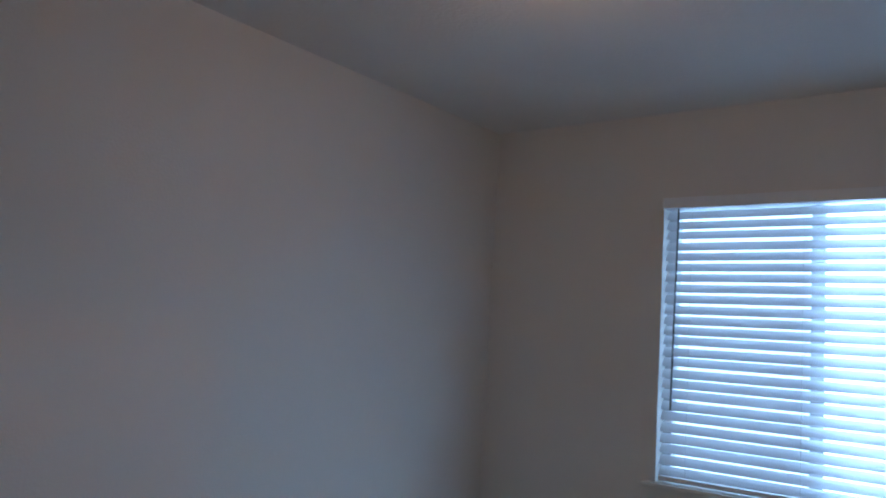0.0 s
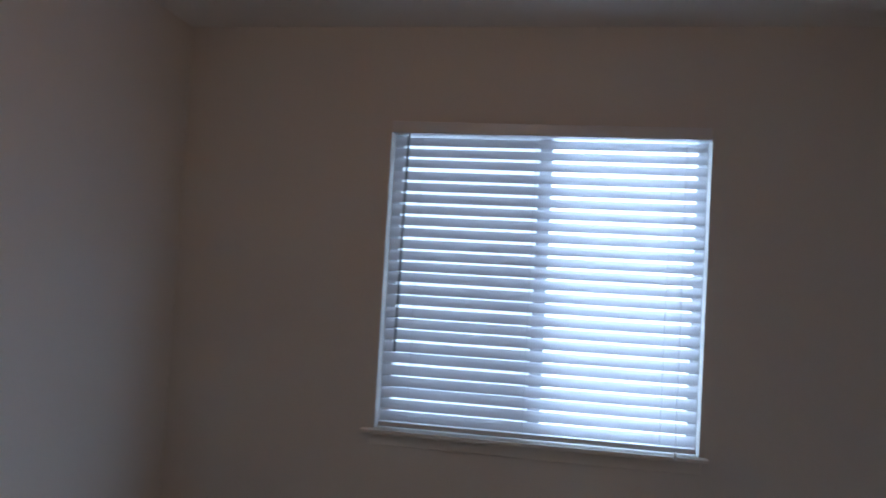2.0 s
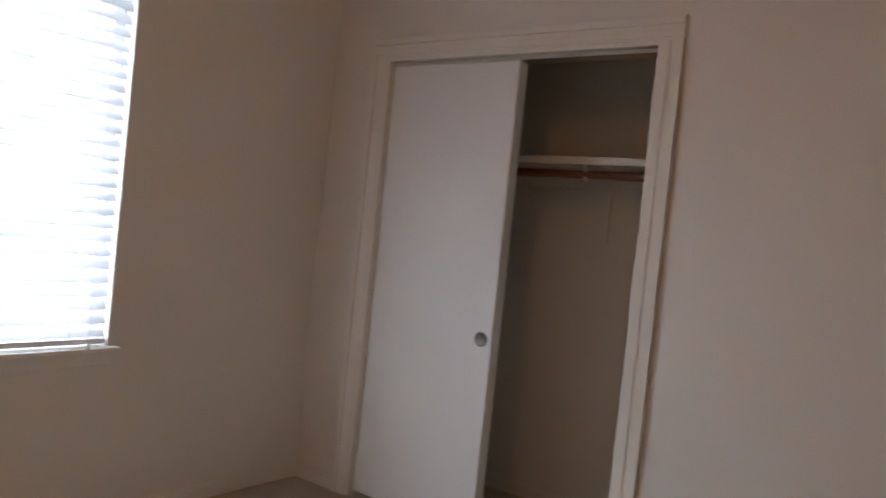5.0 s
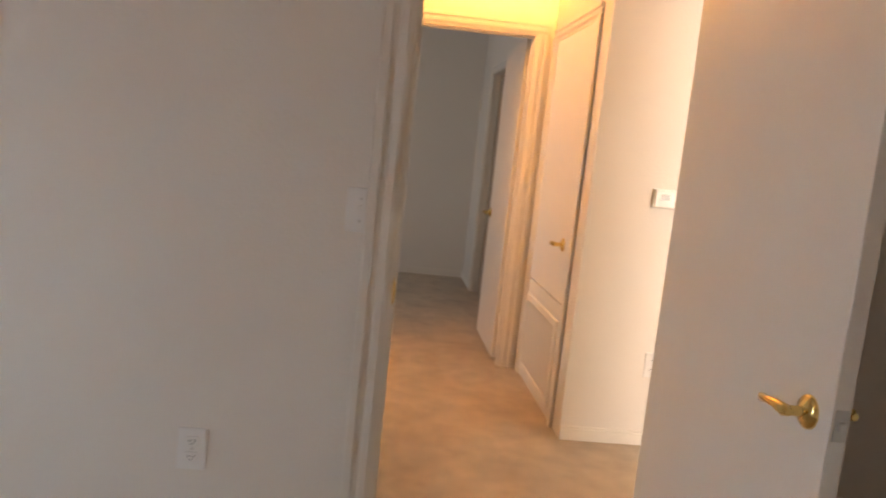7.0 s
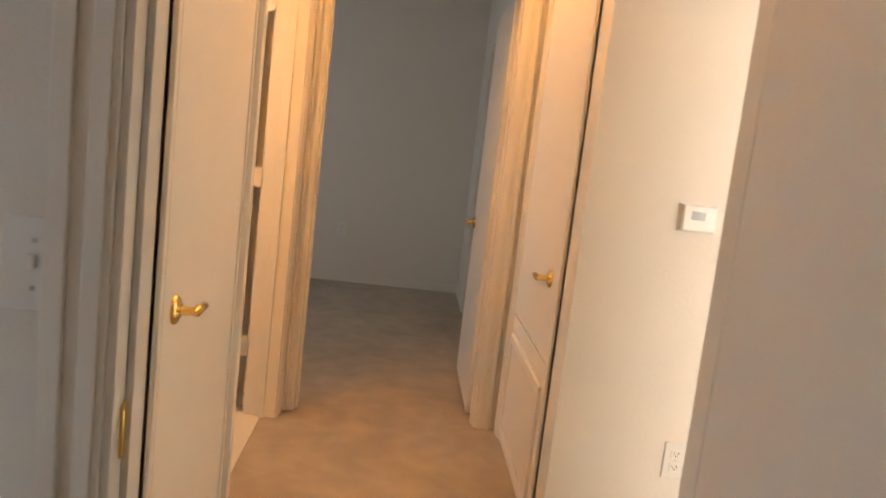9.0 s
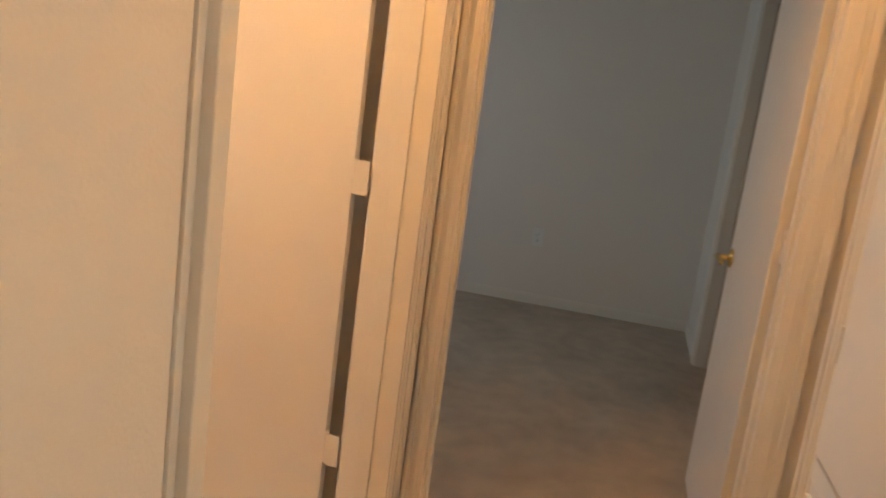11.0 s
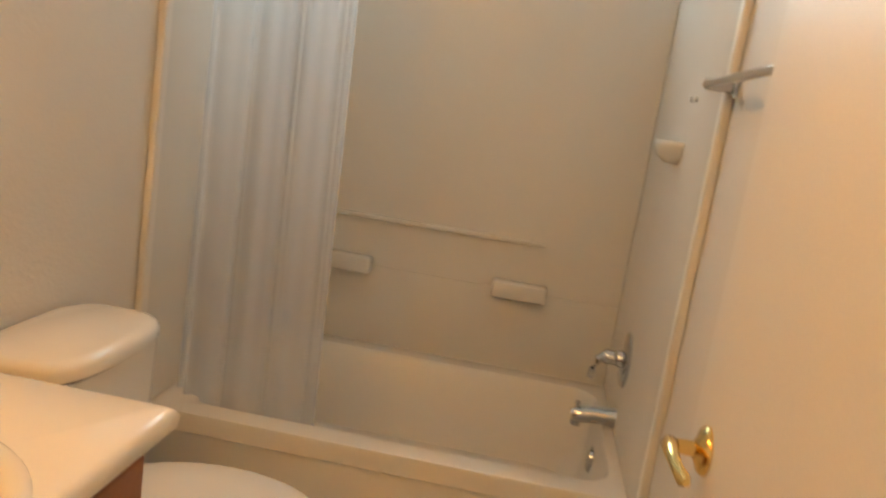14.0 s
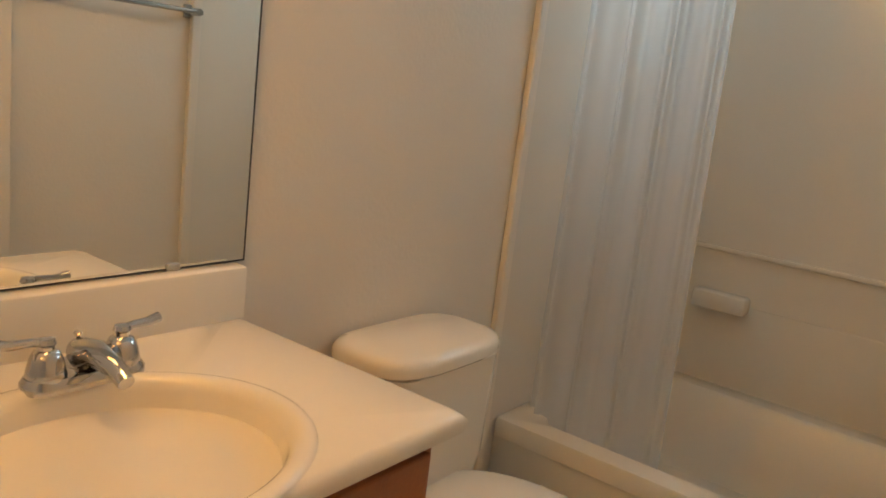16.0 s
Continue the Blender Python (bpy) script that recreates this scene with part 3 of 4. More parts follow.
for a, b, mt in ((BWIN[0] + f, m - 0.03, OBSCURE), (m + 0.03, BWIN[1] - f, PANE)):
    p = part("pane", boxes((a, b, BN + 0.075, BN + 0.079, BWIN[2] + f, BWIN[3] - f)), mt, t)
    p.visible_shadow = False


# ---------------------------------------------------------------- wall plates and thermostat
def plate(name, axis, face, out, u, z, w, h, label, category):
    t = thing(name, label, category, (face, u, z) if axis == "x" else (u, face, z))

    def b(u0, u1, z0, z1, d0, d1, bev=0.001):
        p, q = sorted((face + out * d0, face + out * d1))
        return boxes((p, q, u + u0, u + u1, z + z0, z + z1) if axis == "x" else (u + u0, u + u1, p, q, z + z0, z + z1), bevel=bev)

    part("cover_plate", b(-w / 2, w / 2, -h / 2, h / 2, 0.0005, 0.006, 0.002), PLASTIC, t)
    return t, b


def outlet(axis, face, out, u, z):
    t, b = plate("wall_outlet", axis, face, out, u, z, 0.076, 0.118, "white plastic duplex wall outlet", "outlet")
    for dz in (-0.022, 0.022):
        r = part("socket", b(-0.017, 0.017, dz - 0.014, dz + 0.014, 0.006, 0.0085, 0.002), PLASTIC, t)
        for du, hh in ((-0.007, 0.006), (0.007, 0.005)):
            part("slot", b(du - 0.0013, du + 0.0013, dz - 0.001, dz + hh, 0.0086, 0.0092, 0), DARKPLASTIC, r)
        part("slot", b(-0.0022, 0.0022, dz - 0.009, dz - 0.005, 0.0086, 0.0092, 0), DARKPLASTIC, r)
    part("screw", b(-0.003, 0.003, -0.003, 0.003, 0.006, 0.0072, 0.001), STEEL, t)


outlet("x", 0.0, -1, -2.308, 0.416)
outlet("x", FURN_X, -1, -4.100, 0.39)
outlet("x", FAR_X, -1, -2.652, 0.455)
t, b = plate("light_switch", "x", 0.0, -1, -2.705, 1.110, 0.076, 0.118, "white plastic toggle light switch", "switch")
part("toggle", b(-0.005, 0.005, -0.004, 0.014, 0.006, 0.017, 0.002), PLASTIC, t)
for dz in (-0.03, 0.03):
    part("screw", b(-0.003, 0.003, dz - 0.003, dz + 0.003, 0.006, 0.0072, 0.001), STEEL, t)
t, b = plate("thermostat", "x", FURN_X, -1, -4.047, 1.166, 0.118, 0.088, "white plastic thermostat with a small grey display", "thermostat")
part("body", b(-0.052, 0.052, -0.040, 0.040, 0.006, 0.026, 0.005), PLASTIC, t)
part("display", b(-0.018, 0.026, -0.004, 0.022, 0.026, 0.0268, 0.0), SCREENGREY, t, "grey display")

# ---------------------------------------------------------------- lamps
t = thing("bedroom_ceiling_light", "lit frosted glass dome light on the bedroom ceiling", "ceiling light", (-2.06, -1.85, TOP))
part("base", lathe([(0.0, 0), (0.165, 0), (0.165, -0.022), (0.15, -0.03), (0.0, -0.03)], pose(-2.06, -1.85, TOP)), PLASTIC, t, "", True)
part("dome", lathe([(0.15, -0.030), (0.148, -0.055), (0.125, -0.085), (0.08, -0.105), (0.0, -0.113)], pose(-2.06, -1.85, TOP), closed=False), DOMEGLASS, t, "glowing frosted glass dome", True)
lamp("bedroom_bulb", "POINT", 12.0, (1.0, 0.58, 0.30), pose(-2.06, -1.85, TOP - 0.15), 0.11)

LX, LY = 1.88, -3.32
t = thing("hall_ceiling_light", "lit semi-flush hall light with an alabaster glass bowl", "ceiling light", (LX, LY, TOP))
part("canopy", lathe([(0.0, 0), (0.075, 0), (0.075, -0.012), (0.055, -0.03), (0.02, -0.04), (0.0, -0.04)], pose(LX, LY, TOP)), BRASS, t, "", True)
part("stem", tube([(LX, LY, TOP - 0.035), (LX, LY, TOP - 0.40)], 0.008), BRASS, t, "", True)
for i in range(3):
    a = 2 * math.pi * i / 3 + 0.4
    part("arm", tube([(LX, LY, TOP - 0.10), (LX + 0.07 * math.cos(a), LY + 0.07 * math.sin(a), TOP - 0.13), (LX + 0.14 * math.cos(a), LY + 0.14 * math.sin(a), TOP - 0.21), (LX + 0.168 * math.cos(a), LY + 0.168 * math.sin(a), TOP - 0.265)], 0.006, 10), BRASS, t, "", True)
part("bowl", lathe([(0.172, -0.262), (0.175, -0.270), (0.165, -0.300), (0.140, -0.345), (0.095, -0.380), (0.04, -0.396), (0.012, -0.398), (0.012, -0.393), (0.09, -0.374), (0.134, -0.340), (0.158, -0.298), (0.168, -0.262), (0.172, -0.262)], pose(LX, LY, TOP), 40, False), LAMPGLASS, t, "glowing alabaster glass bowl", True)
part("finial", lathe([(0.0, -0.393), (0.016, -0.396), (0.011, -0.406), (0.014, -0.414), (0.006, -0.424), (0.0, -0.426)], pose(LX, LY, TOP), 16), BRASS, t, "", True)
lamp("hall_bulb", "POINT", 98.0, WARM, pose(LX, LY, TOP - 0.22), 0.05)

# ---------------------------------------------------------------- bathroom
def rounded_rect(x0, x1, y0, y1, r, z, steps=6):
    pts = []
    for cx, cy, a0 in ((x1 - r, y1 - r, 0), (x0 + r, y1 - r, 90), (x0 + r, y0 + r, 180), (x1 - r, y0 + r, 270)):
        for i in range(steps + 1):
            a = radians(a0 + 90 * i / steps)
            pts.append((cx + r * math.cos(a), cy + r * math.sin(a), z))
    return pts


def bathtub():
    t = thing("bathtub", "white acrylic alcove bathtub with a stepped apron", "bathtub", ((BW + BE) / 2, TUB_Y, 0))
    x0, x1, y0, y1, z = BW + 0.003, BE - 0.003, TUB_Y, BN - 0.004, TUB_Z
    rings = [rounded_rect(x0, x1, y0, y1, 0.012, z - 0.055), rounded_rect(x0, x1, y0, y1, 0.012, z - 0.012), rounded_rect(x0 + 0.004, x1 - 0.004, y0 + 0.004, y1 - 0.004, 0.014, z - 0.003),
             rounded_rect(x0 + 0.012, x1 - 0.012, y0 + 0.012, y1 - 0.012, 0.02, z), rounded_rect(x0 + 0.07, x1 - 0.042, y0 + 0.075, y1 - 0.085, 0.09, z - 0.001), rounded_rect(x0 + 0.085, x1 - 0.048, y0 + 0.088, y1 - 0.098, 0.09, z - 0.014),
             rounded_rect(x0 + 0.12, x1 - 0.056, y0 + 0.11, y1 - 0.12, 0.10, 0.16), rounded_rect(x0 + 0.20, x1 - 0.085, y0 + 0.15, y1 - 0.16, 0.12, 0.075), rounded_rect(x0 + 0.30, x1 - 0.20, y0 + 0.22, y1 - 0.22, 0.10, 0.065)]
    part("basin", loft(rings, False, True), FIBRE, t, "", True)
    bm = boxes((x0, x1, y0 + 0.006, y0 + 0.026, 0.006, z - 0.05), bevel=0.003)
    box(bm, x0, x1 - 0.05, y0 - 0.006, y0 + 0.010, 0.006, 0.085, 0.005)
    part("apron", bm, FIBRE, t, "", True)
    turn = Matrix.Translation((BE - 0.060, -0.29, 0.246)) @ Matrix.Rotation(radians(-87), 4, "Y")
    part("overflow_plate", lathe([(0.0, 0.014), (0.026, 0.014), (0.039, 0.009), (0.042, 0.0), (0.0, 0.0)], turn, 28), CHROME, t, "chrome overflow plate", True)


bathtub()


def surround():
    t = thing("tub_surround", "glossy white moulded tub surround with soap shelves", "tub surround", ((BW + BE) / 2, BN, TUB_Z))
    z0, z1 = TUB_Z, 1.692
    part("back_panel", boxes((BW + 0.012, BE - 0.012, BN - 0.012, BN - 0.001, z0, z1), bevel=0.003), FIBRE, t)
    part("lower_band", boxes((BW + 0.013, BE - 0.013, BN - 0.019, BN - 0.012, z0 - 0.012, 0.645), bevel=0.004), FIBRE, t, "", True)
    part("ledge", boxes((1.42, 2.235, BN - 0.028, BN - 0.011, 0.812, 0.829), bevel=0.005), FIBRE, t, "", True)
    for a, b in ((1.455, 1.635), (2.075, 2.268)):
        part("soap_shelf", boxes((a, b, BN - 0.085, BN - 0.012, 0.620, 0.680), bevel=0.012), FIBRE, t, "", True)
    for nm, xa, xb in (("west_panel", BW + 0.001, BW + 0.012), ("east_panel", BE - 0.012, BE - 0.001)):
        part("end_panel", boxes((xa, xb, TUB_Y - (0.05 if xa < 2 else 0.13), BN - 0.012, 0.0 + z0, z1), bevel=0.003), FIBRE, t)
    for xa, xb, yt in ((BW + 0.001, BW + 0.020, TUB_Y - 0.05), (BE - 0.020, BE - 0.001, TUB_Y - 0.13)):
        part("edge_trim", boxes((xa, xb, yt - 0.035, yt, 0.01, 2.1), bevel=0.004), TRIM, t, "cream vertical edge trim")
    # small half-round shelf moulded beside the corner
    yc, rings = -0.42, []
    for dz, k in ((0, 0.45), (0.02, 0.85), (0.045, 1.0), (0.055, 1.0), (0.06, 0.96)):
        rings.append([(BE - 0.012 - 0.065 * k * math.sin(radians(180 * i / 16)), yc - 0.095 * k * math.cos(radians(180 * i / 16)), 1.19 + dz) for i in range(17)])
    part("corner_shelf", loft(rings), FIBRE, t, "", True)


surround()
caps = thing("screw_caps", "pair of small grey screw caps on the tub surround", "screw caps", (BE - 0.012, -0.53, 1.362))
for y in (-0.565, -0.495):
    part("cap", lathe([(0.0, 0.0), (0.009, 0.0), (0.007, 0.004), (0.0, 0.005)], Matrix.Translation((BE - 0.012, y, 1.362)) @ Matrix.Rotation(radians(-90), 4, "Y"), 14), STEEL, caps)


def tap_set():
    x = BE - 0.012
    y = -0.285
    turn = Matrix.Rotation(radians(-90), 4, "Y")
    t = thing("shower_valve", "round chrome shower valve with a drooping lever", "shower valve", (x, y, 0.580))
    part("escutcheon", lathe([(0.0, 0.0), (0.086, 0.0), (0.086, 0.004), (0.078, 0.010), (0.030, 0.016), (0.026, 0.030), (0.0, 0.030)], Matrix.Translation((x, y, 0.580)) @ turn, 40), CHROME, t, "", True)
    h = part("lever_hub", lathe([(0.0, 0.03), (0.024, 0.03), (0.025, 0.060), (0.018, 0.072), (0.0, 0.074)], Matrix.Translation((x, y, 0.580)) @ turn, 24), CHROME, t, "", True)
    part("lever", tube([(x - 0.060, y, 0.585), (x - 0.082, y, 0.568), (x - 0.094, y, 0.535), (x - 0.098, y, 0.505)], [0.014, 0.013, 0.010, 0.008]), CHROME, h, "", True)
    t = thing("tub_filler", "short chrome bathtub filler spout on the surround", "tub filler", (x, y, 0.40))
    part("body", tube([(x, y, 0.391), (x - 0.02, y, 0.391), (x - 0.07, y, 0.388), (x - 0.12, y, 0.379), (x - 0.132, y, 0.376)], [0.033, 0.028, 0.026, 0.025, 0.020], 20), CHROME, t, "", True)
    part("diverter_knob", tube([(x - 0.118, y, 0.401), (x - 0.118, y, 0.424)], [0.006, 0.008], 10), CHROME, t, "", True)
    part("nozzle", tube([(x - 0.115, y, 0.374), (x - 0.117, y, 0.348)], [0.018, 0.016], 16), CHROME, t, "", True)
    t = thing("shower_fitting", "small chrome shower head on a bent arm", "shower head", (x, y, 1.75))
    part("arm", tube([(x, y, 1.77), (x - 0.04, y, 1.785), (x - 0.075, y, 1.775), (x - 0.10, y, 1.745)], 0.0085), CHROME, t, "", True)
    part("flange", lathe([(0, 0), (0.028, 0), (0.024, 0.008), (0, 0.010)], Matrix.Translation((x, y, 1.77)) @ turn, 24), CHROME, t, "", True)
    way = Vector((-0.55, 0, -0.83)).to_track_quat("Z", "Y").to_matrix().to_4x4()
    part("head", lathe([(0.0, 0.0), (0.013, 0.0), (0.016, 0.02), (0.030, 0.05), (0.033, 0.062), (0.0, 0.062)], Matrix.Translation((x - 0.097, y, 1.748)) @ way, 24), CHROME, t, "", True)


tap_set()


def curtain():
    t = thing("shower_curtain", "translucent white vinyl shower curtain bunched at one end", "curtain", (1.45, -0.66, 0.3))
    bm = bmesh.new()
    nu, nv = 160, 26
    grid = []
    for j in range(nv + 1):
        v = j / nv
        z = 0.20 + (2.02 - 0.20) * v
        row = []
        spread = 0.93 + 0.10 * (1 - v)
        for i in range(nu + 1):
            u = i / nu
            x = 1.255 + 0.42 * u * spread + 0.012 * math.sin(2 * math.pi * 3.6 * u + 1.3)
            amp = 0.014 + 0.008 * math.sin(5.1 * u + 1.0)
            y = -0.625 + amp * math.sin(2 * math.pi * (4.3 * u + 0.2 * math.sin(3.0 * u)) + 0.6 * (1 - v)) + 0.005 * math.sin(2 * math.pi * 11.3 * u + 2 * v) * (0.3 + v)
            row.append(bm.verts.new((x, y, z)))
        grid.append(row)
    for j in range(nv):
        for i in range(nu):
            bm.faces.new((grid[j][i], grid[j][i + 1], grid[j + 1][i + 1], grid[j + 1][i]))
    part("sheet", bm, CURTAIN, t, "", True)
    r = thing("shower_rod", "chrome shower curtain rod between the walls", "curtain rod", (1.9, -0.64, 2.05))
    part("rod", tube([(BW + 0.004, -0.64, 2.05), (BE - 0.004, -0.64, 2.05)], 0.0125, 16), CHROME, r, "", True)
    for x, s in ((BW + 0.001, 90), (BE - 0.001, -90)):
        part("end_flange", lathe([(0, 0), (0.03, 0), (0.026, 0.015), (0, 0.018)], Matrix.Translation((x, -0.64, 2.05)) @ Matrix.Rotation(radians(s), 4, "Y"), 20), CHROME, r, "", True)
    for i in range(12):
        x = 1.265 + 0.38 * i / 11
        bm = tube([(x, -0.64 + 0.022 * math.cos(a), 2.042 + 0.026 * math.sin(a)) for a in (2 * math.pi * k / 14 for k in range(15))], 0.0022, 6)
        part("ring", bm, PLASTIC, t)


curtain()


def ellipse(cx, cy, rx, ry, z, n=36, egg=0.0):
    return [(cx + 0.97 * rx * math.cos(a) * (1 + egg * math.cos(a)), cy + 0.91 * ry * math.sin(a), z) for a in (2 * math.pi * i / n for i in range(n))]


def toilet():
    cy = -1.29
    bx = BW + 0.012
    t = thing("toilet", "white porcelain toilet with its lid closed", "toilet", (bx + 0.4, cy, 0))
    bowl = [ellipse(bx + 0.40, cy, 0.20, 0.115, 0.0, egg=0.05), ellipse(bx + 0.40, cy, 0.19, 0.105, 0.04, egg=0.05), ellipse(bx + 0.39, cy, 0.165, 0.09, 0.13), ellipse(bx + 0.41, cy, 0.19, 0.13, 0.24),
            ellipse(bx + 0.39, cy, 0.235, 0.172, 0.33), ellipse(bx + 0.395, cy, 0.245, 0.182, 0.375), ellipse(bx + 0.395, cy, 0.245, 0.182, 0.388), ellipse(bx + 0.395, cy, 0.20, 0.14, 0.39)]
    part("bowl", loft(bowl), PORCELAIN, t, "", True)
    part("pedestal_back", boxes((bx + 0.03, bx + 0.32, cy - 0.11, cy + 0.11, 0.05, 0.385), bevel=0.03), PORCELAIN, t, "", True)
    part("seat", loft([ellipse(bx + 0.400, cy, 0.243, 0.183, 0.392), ellipse(bx + 0.400, cy, 0.248, 0.188, 0.398), ellipse(bx + 0.400, cy, 0.246, 0.186, 0.408), ellipse(bx + 0.400, cy, 0.23, 0.17, 0.411)]), PORCELAIN, t, "", True)
    part("lid", loft([ellipse(bx + 0.398, cy, 0.236, 0.178, 0.413), ellipse(bx + 0.398, cy, 0.243, 0.184, 0.418), ellipse(bx + 0.398, cy, 0.241, 0.182, 0.428), ellipse(bx + 0.398, cy, 0.222, 0.165, 0.434), ellipse(bx + 0.398, cy, 0.12, 0.09, 0.438)]), PORCELAIN, t, "", True)
    tank = [rounded_rect(bx + 0.012, bx + 0.190, cy - 0.165, cy + 0.165, 0.05, 0.385), rounded_rect(bx + 0.006, bx + 0.200, cy - 0.178, cy + 0.178, 0.055, 0.45), rounded_rect(bx + 0.004, bx + 0.205, cy - 0.182, cy + 0.182, 0.055, 0.69)]
    part("tank", loft(tank), PORCELAIN, t, "", True)

    def lid_ring(grow, z):
        x1 = bx + 0.214 + grow
        return [(max(bx - 0.002, min(bx + 0.10 + (x1 - bx - 0.10) * math.copysign(abs(math.cos(a)) ** 0.55, math.cos(a)), x1)), cy + (0.194 + grow) * math.copysign(abs(math.sin(a)) ** 0.62, math.sin(a)), z) for a in (2 * math.pi * i / 56 for i in range(56))]

    part("tank_lid", loft([lid_ring(-0.006, 0.688), lid_ring(0.004, 0.697), lid_ring(0.004, 0.715), lid_ring(-0.004, 0.726), lid_ring(-0.02, 0.731)]), PORCELAIN, t, "", True)
    hose = thing("water_supply_hose", "white braided toilet supply hose by the tub", "hose", (bx + 0.1, cy + 0.2, 0.2))
    part("tube", tube([(bx + 0.02, cy + 0.27, 0.16), (bx + 0.10, cy + 0.29, 0.17), (bx + 0.15, cy + 0.27, 0.24), (bx + 0.12, cy + 0.21, 0.33), (bx + 0.10, cy + 0.15, 0.388)], 0.006, 10), PLASTIC, hose, "", True)
    part("stop_valve", tube([(BW + 0.002, cy + 0.27, 0.16), (bx + 0.03, cy + 0.27, 0.16)], [0.02, 0.012], 14), CHROME, hose, "chrome stop valve", True)


toilet()

CT = 0.816
CY0, CY1, CX1 = -2.37, -1.702, 1.757


def vanity():
    t = thing("vanity_cabinet", "reddish cherry vanity cabinet under a white top", "vanity cabinet", (1.5, -2.1, 0))
    x1 = CX1 - 0.035
    for ya, yb in ((CY0 + 0.01, CY0 + 0.026), (CY1 - 0.041, CY1 - 0.025)):
        part("side_panel", boxes((BW + 0.004, x1 - 0.02, ya, yb, 0.10, CT - 0.034), bevel=0.001), WOOD, t)
    part("bottom_panel", boxes((BW + 0.004, x1 - 0.02, CY0 + 0.026, CY1 - 0.041, 0.10, 0.116)), WOOD, t)
    part("back_panel", boxes((BW + 0.004, BW + 0.010, CY0 + 0.026, CY1 - 0.041, 0.116, CT - 0.15)), WOOD, t)
    part("toe_kick", boxes((BW + 0.004, x1 - 0.09, CY0 + 0.02, CY1 - 0.03, 0.006, 0.10)), WOOD, t)
    part("face_frame", boxes((x1 - 0.02, x1 - 0.002, CY0 + 0.01, CY1 - 0.025, 0.10, CT - 0.032), bevel=0.002), WOOD, t)
    part("false_drawer_front", boxes((x1 - 0.002, x1 + 0.014, CY0 + 0.03, CY1 - 0.045, 0.655, CT - 0.055), bevel=0.004), WOOD, t)
    w = (CY1 - 0.045 - CY0 - 0.03 - 0.02) / 2
    for i in range(2):
        a = CY0 + 0.03 + i * (w + 0.02)
        d = part("door", boxes((x1 - 0.002, x1 + 0.014, a, a + w, 0.13, 0.635), bevel=0.004), WOOD, t)
        part("panel", boxes((x1 + 0.014, x1 + 0.018, a + 0.06, a + w - 0.06, 0.19, 0.575), bevel=0.002), WOOD, d)
    top = thing("bathroom_counter", "one-piece white cultured marble vanity top with an oval basin", "countertop", (1.5, -2.1, CT))
    bxc, byc, rx, ry = 1.565, -2.11, 0.175, 0.205
    n = 64

    def onrect(a, grow=0.0):
        dx, dy = math.cos(a), math.sin(a)
        xs = ((CX1 + grow - bxc) / dx) if dx > 1e-6 else ((BW + 0.003 - bxc) / dx if dx < -1e-6 else 1e9)
        ys = ((CY1 + grow - byc) / dy) if dy > 1e-6 else ((CY0 - byc) / dy if dy < -1e-6 else 1e9)
        s = min(xs, ys)
        return bxc + dx * s, byc + dy * s

    corner = [math.atan2(y - byc, x - bxc) % (2 * math.pi) for x, y in ((CX1, CY1), (BW + 0.003, CY1), (BW + 0.003, CY0), (CX1, CY0))]
    angles = sorted([2 * math.pi * i / n for i in range(n)] + corner)
    outer = lambda g, z: [(*onrect(a, g), z) for a in angles]
    oval = lambda k, z, dx=0.0: [(bxc + dx + rx * k * math.cos(a), byc + ry * k * math.sin(a), z) for a in angles]
    rings = [outer(-0.012, CT - 0.034), outer(-0.002, CT - 0.030), outer(0.0, CT - 0.020), outer(0.0, CT - 0.012), outer(-0.004, CT - 0.004), outer(-0.012, CT), oval(1.16, CT), oval(1.145, CT + 0.004), oval(1.11, CT + 0.006), oval(1.05, CT + 0.005), oval(1.0, CT - 0.002), oval(0.98, CT - 0.012), oval(0.94, CT - 0.045),
             oval(0.85, CT - 0.098), oval(0.66, CT - 0.138), oval(0.40, CT - 0.156), oval(0.12, CT - 0.160)]
    part("slab_and_basin", loft(rings, True, True), COUNTER, top, "", True)
    part("drain", lathe([(0.0, 0.003), (0.020, 0.003), (0.024, 0.0), (0.0, 0.0)], pose(bxc, byc, CT - 0.160), 24), CHROME, top, "chrome drain", True)
    part("backsplash", boxes((BW + 0.001, BW + 0.040, CY0, CY1, CT - 0.004, CT + 0.092), bevel=0.007), COUNTER, top, "", True)
    f = thing("basin_faucet", "chrome two-handle basin faucet", "faucet", (1.395, byc, CT))
    fx, byc = 1.375, -2.045
    part("base_plate", loft([rounded_rect(fx - 0.028, fx + 0.028, byc - 0.082, byc + 0.082, 0.027, CT), rounded_rect(fx - 0.028, fx + 0.028, byc - 0.082, byc + 0.082, 0.027, CT + 0.010), rounded_rect(fx - 0.023, fx + 0.023, byc - 0.077, byc + 0.077, 0.022, CT + 0.018)]), CHROME, f, "", True)
    for s in (-1, 1):
        y = byc + s * 0.051
        hd = part("handle", lathe([(0.025, 0.014), (0.025, 0.021), (0.023, 0.029), (0.020, 0.042), (0.016, 0.050), (0.010, 0.053), (0.010, 0.058), (0.012, 0.061), (0.010, 0.067), (0.0, 0.069)], pose(fx, y, CT), 24), CHROME, f, "", True)
        part("lever", tube([(fx, y, CT + 0.062), (fx - 0.003, y + s * 0.018, CT + 0.064), (fx - 0.006, y + s * 0.040, CT + 0.063), (fx - 0.008, y + s * 0.060, CT + 0.066)], [0.006, 0.0055, 0.0065, 0.008], 12), CHROME, hd, "", True)
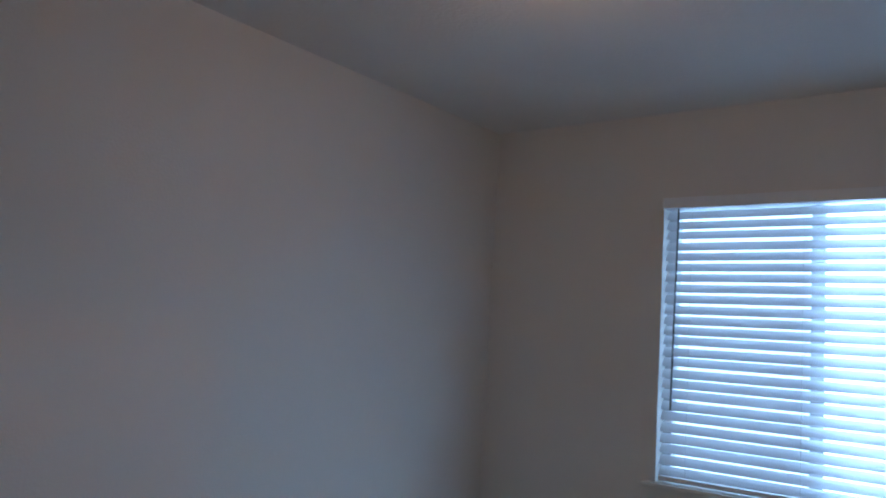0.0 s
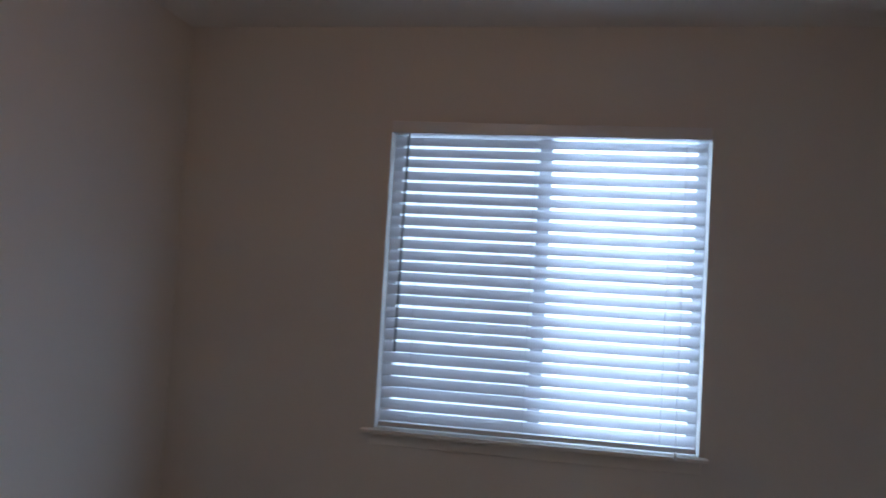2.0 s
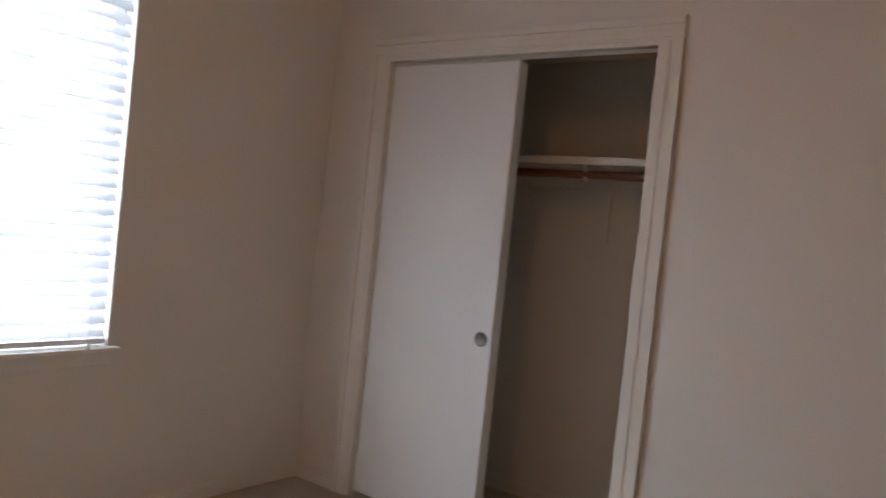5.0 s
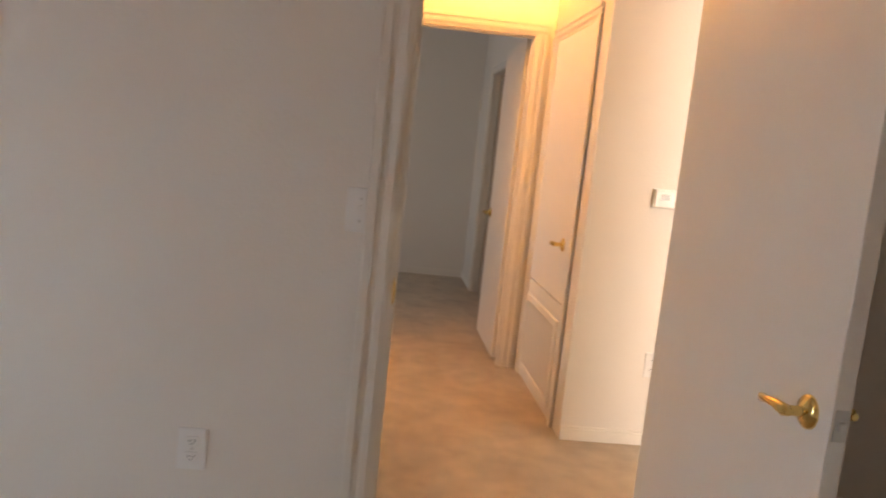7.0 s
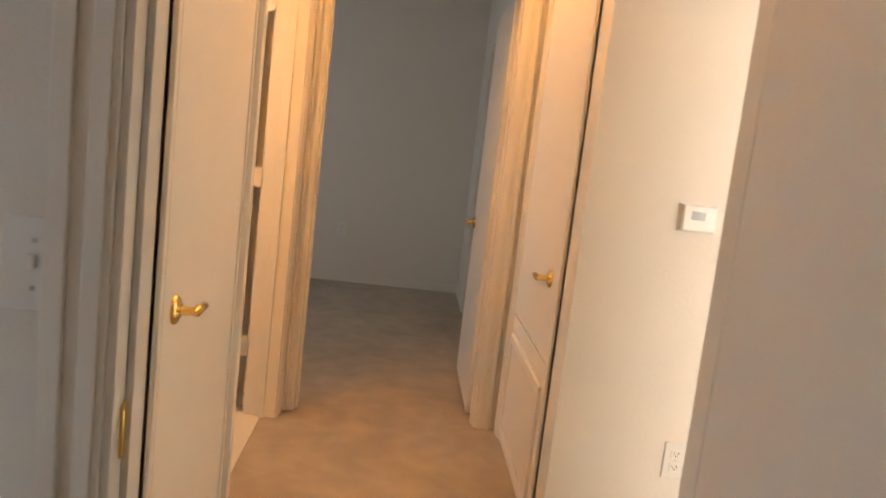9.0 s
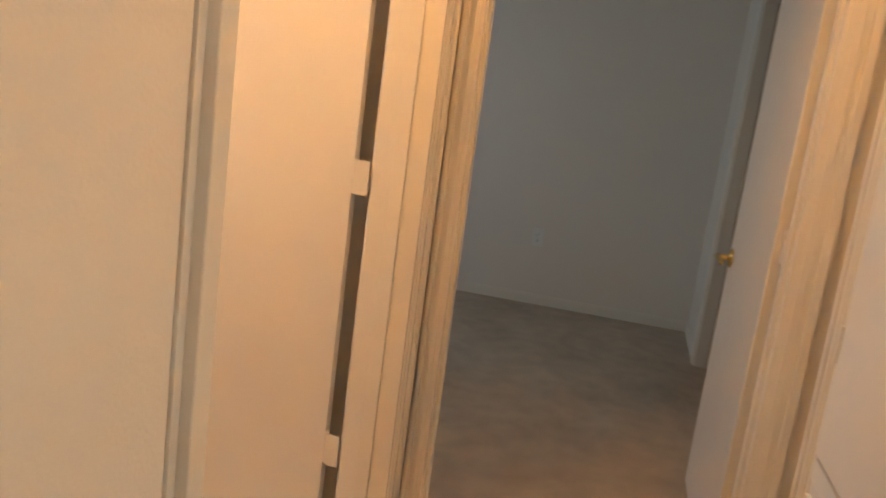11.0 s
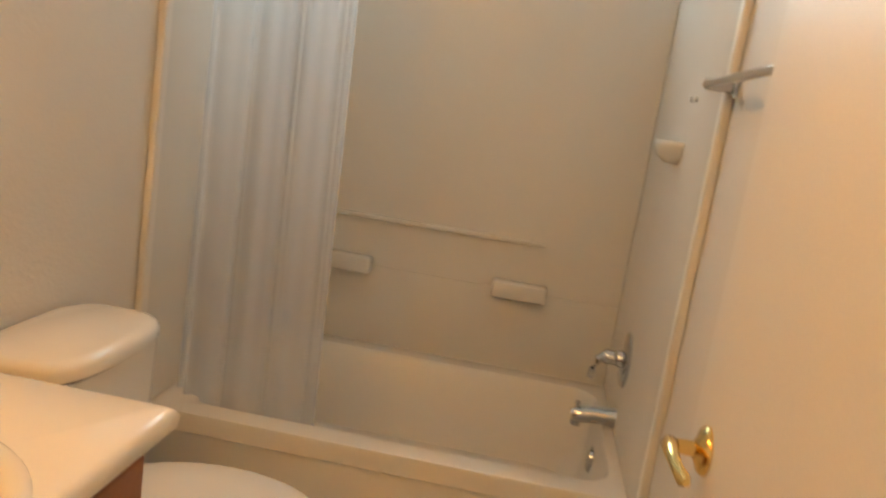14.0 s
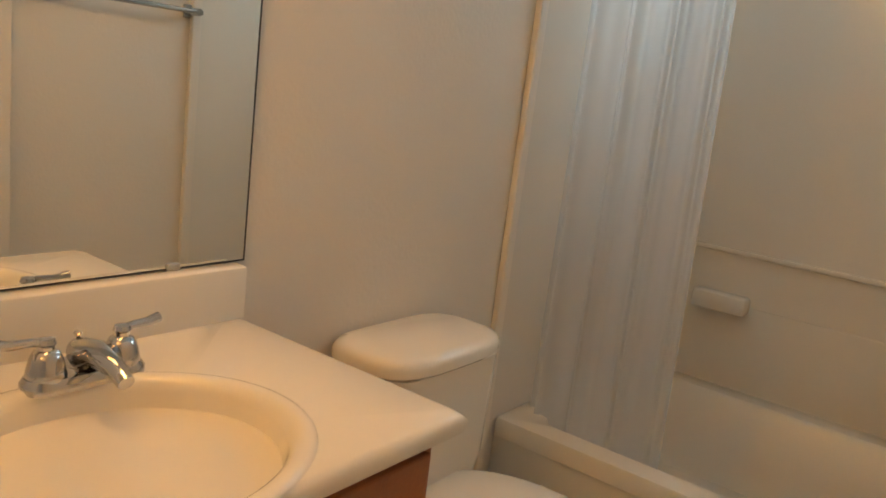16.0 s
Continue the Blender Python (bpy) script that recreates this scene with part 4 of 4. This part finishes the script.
    part("spout", tube([(fx - 0.012, byc, CT + 0.012), (fx - 0.002, byc, CT + 0.036), (fx + 0.030, byc, CT + 0.046), (fx + 0.070, byc, CT + 0.040), (fx + 0.098, byc, CT + 0.028)], [0.028, 0.024, 0.018, 0.014, 0.011], 20), CHROME, f, "", True)
    part("lift_rod", tube([(fx - 0.020, byc, CT + 0.015), (fx - 0.020, byc, CT + 0.054), (fx - 0.020, byc, CT + 0.061)], [0.0025, 0.0025, 0.006], 8), CHROME, f, "", True)
    m = thing("wall_mirror", "large frameless mirror resting on the vanity backsplash", "mirror", (BW, -2.1, 1.4))
    part("glass", boxes((BW + 0.003, BW + 0.008, CY0 + 0.002, CY1 + 0.012, CT + 0.096, 1.90)), MIRROR, m)
    part("edge", boxes((BW + 0.001, BW + 0.0085, CY1 + 0.012, CY1 + 0.015, CT + 0.094, 1.90), (BW + 0.001, BW + 0.0085, CY0 + 0.002, CY1 + 0.012, CT + 0.093, CT + 0.096)), DARKPLASTIC, m, "dark desilvered mirror edge")
    for y in (-1.83, -2.25):
        part("clip", boxes((BW + 0.002, BW + 0.013, y - 0.012, y + 0.012, CT + 0.090, CT + 0.104), bevel=0.002), STEEL, m, "small metal mirror clip")
    v = thing("vanity_light", "warm-lit vanity light bar with round bulbs above the mirror", "wall light", (BW + 0.05, -2.1, 2.02))
    part("back_plate", boxes((BW + 0.001, BW + 0.045, -2.40, -1.76, 1.96, 2.06), bevel=0.008), CHROME, v, "", True)
    for i in range(4):
        y = -2.32 + i * 0.16
        c = part("socket", lathe([(0.0, 0.0), (0.024, 0.0), (0.024, 0.02), (0.0, 0.02)], Matrix.Translation((BW + 0.045, y, 2.01)) @ Matrix.Rotation(radians(90), 4, "Y"), 20), CHROME, v, "", True)
        part("bulb", lathe([(0.012, 0.018), (0.022, 0.03), (0.037, 0.055), (0.040, 0.075), (0.034, 0.097), (0.018, 0.111), (0.0, 0.115)], Matrix.Translation((BW + 0.045, y, 2.01)) @ Matrix.Rotation(radians(90), 4, "Y"), 24, False), BULB, c, "lit frosted globe bulb", True)


vanity()
lamp("vanity_glow", "AREA", 17.0, WARM, look((BW + 0.18, -2.10, 2.01), (2.2, -1.7, 1.0)), 0.6, 0.10)


def towel_bar():
    x, z, ya, yb = BE, 1.378, -1.46, -0.93
    t = thing("towel_bar", "chrome towel bar on the bathroom wall", "towel bar", (x, (ya + yb) / 2, z))
    for y in (ya, yb):
        b = part("bracket", boxes((x - 0.012, x - 0.001, y - 0.022, y + 0.022, z - 0.022, z + 0.022), bevel=0.003), CHROME, t)
        part("post", tube([(x - 0.012, y, z), (x - 0.065, y, z)], [0.014, 0.012], 14), CHROME, b, "", True)
    part("bar", tube([(x - 0.060, ya - 0.012, z), (x - 0.060, yb + 0.012, z)], 0.0085, 14), CHROME, t, "", True)


towel_bar()
skirting("baseboard_bath", "x", BE, -1, -2.545, TUB_Y - 0.09)
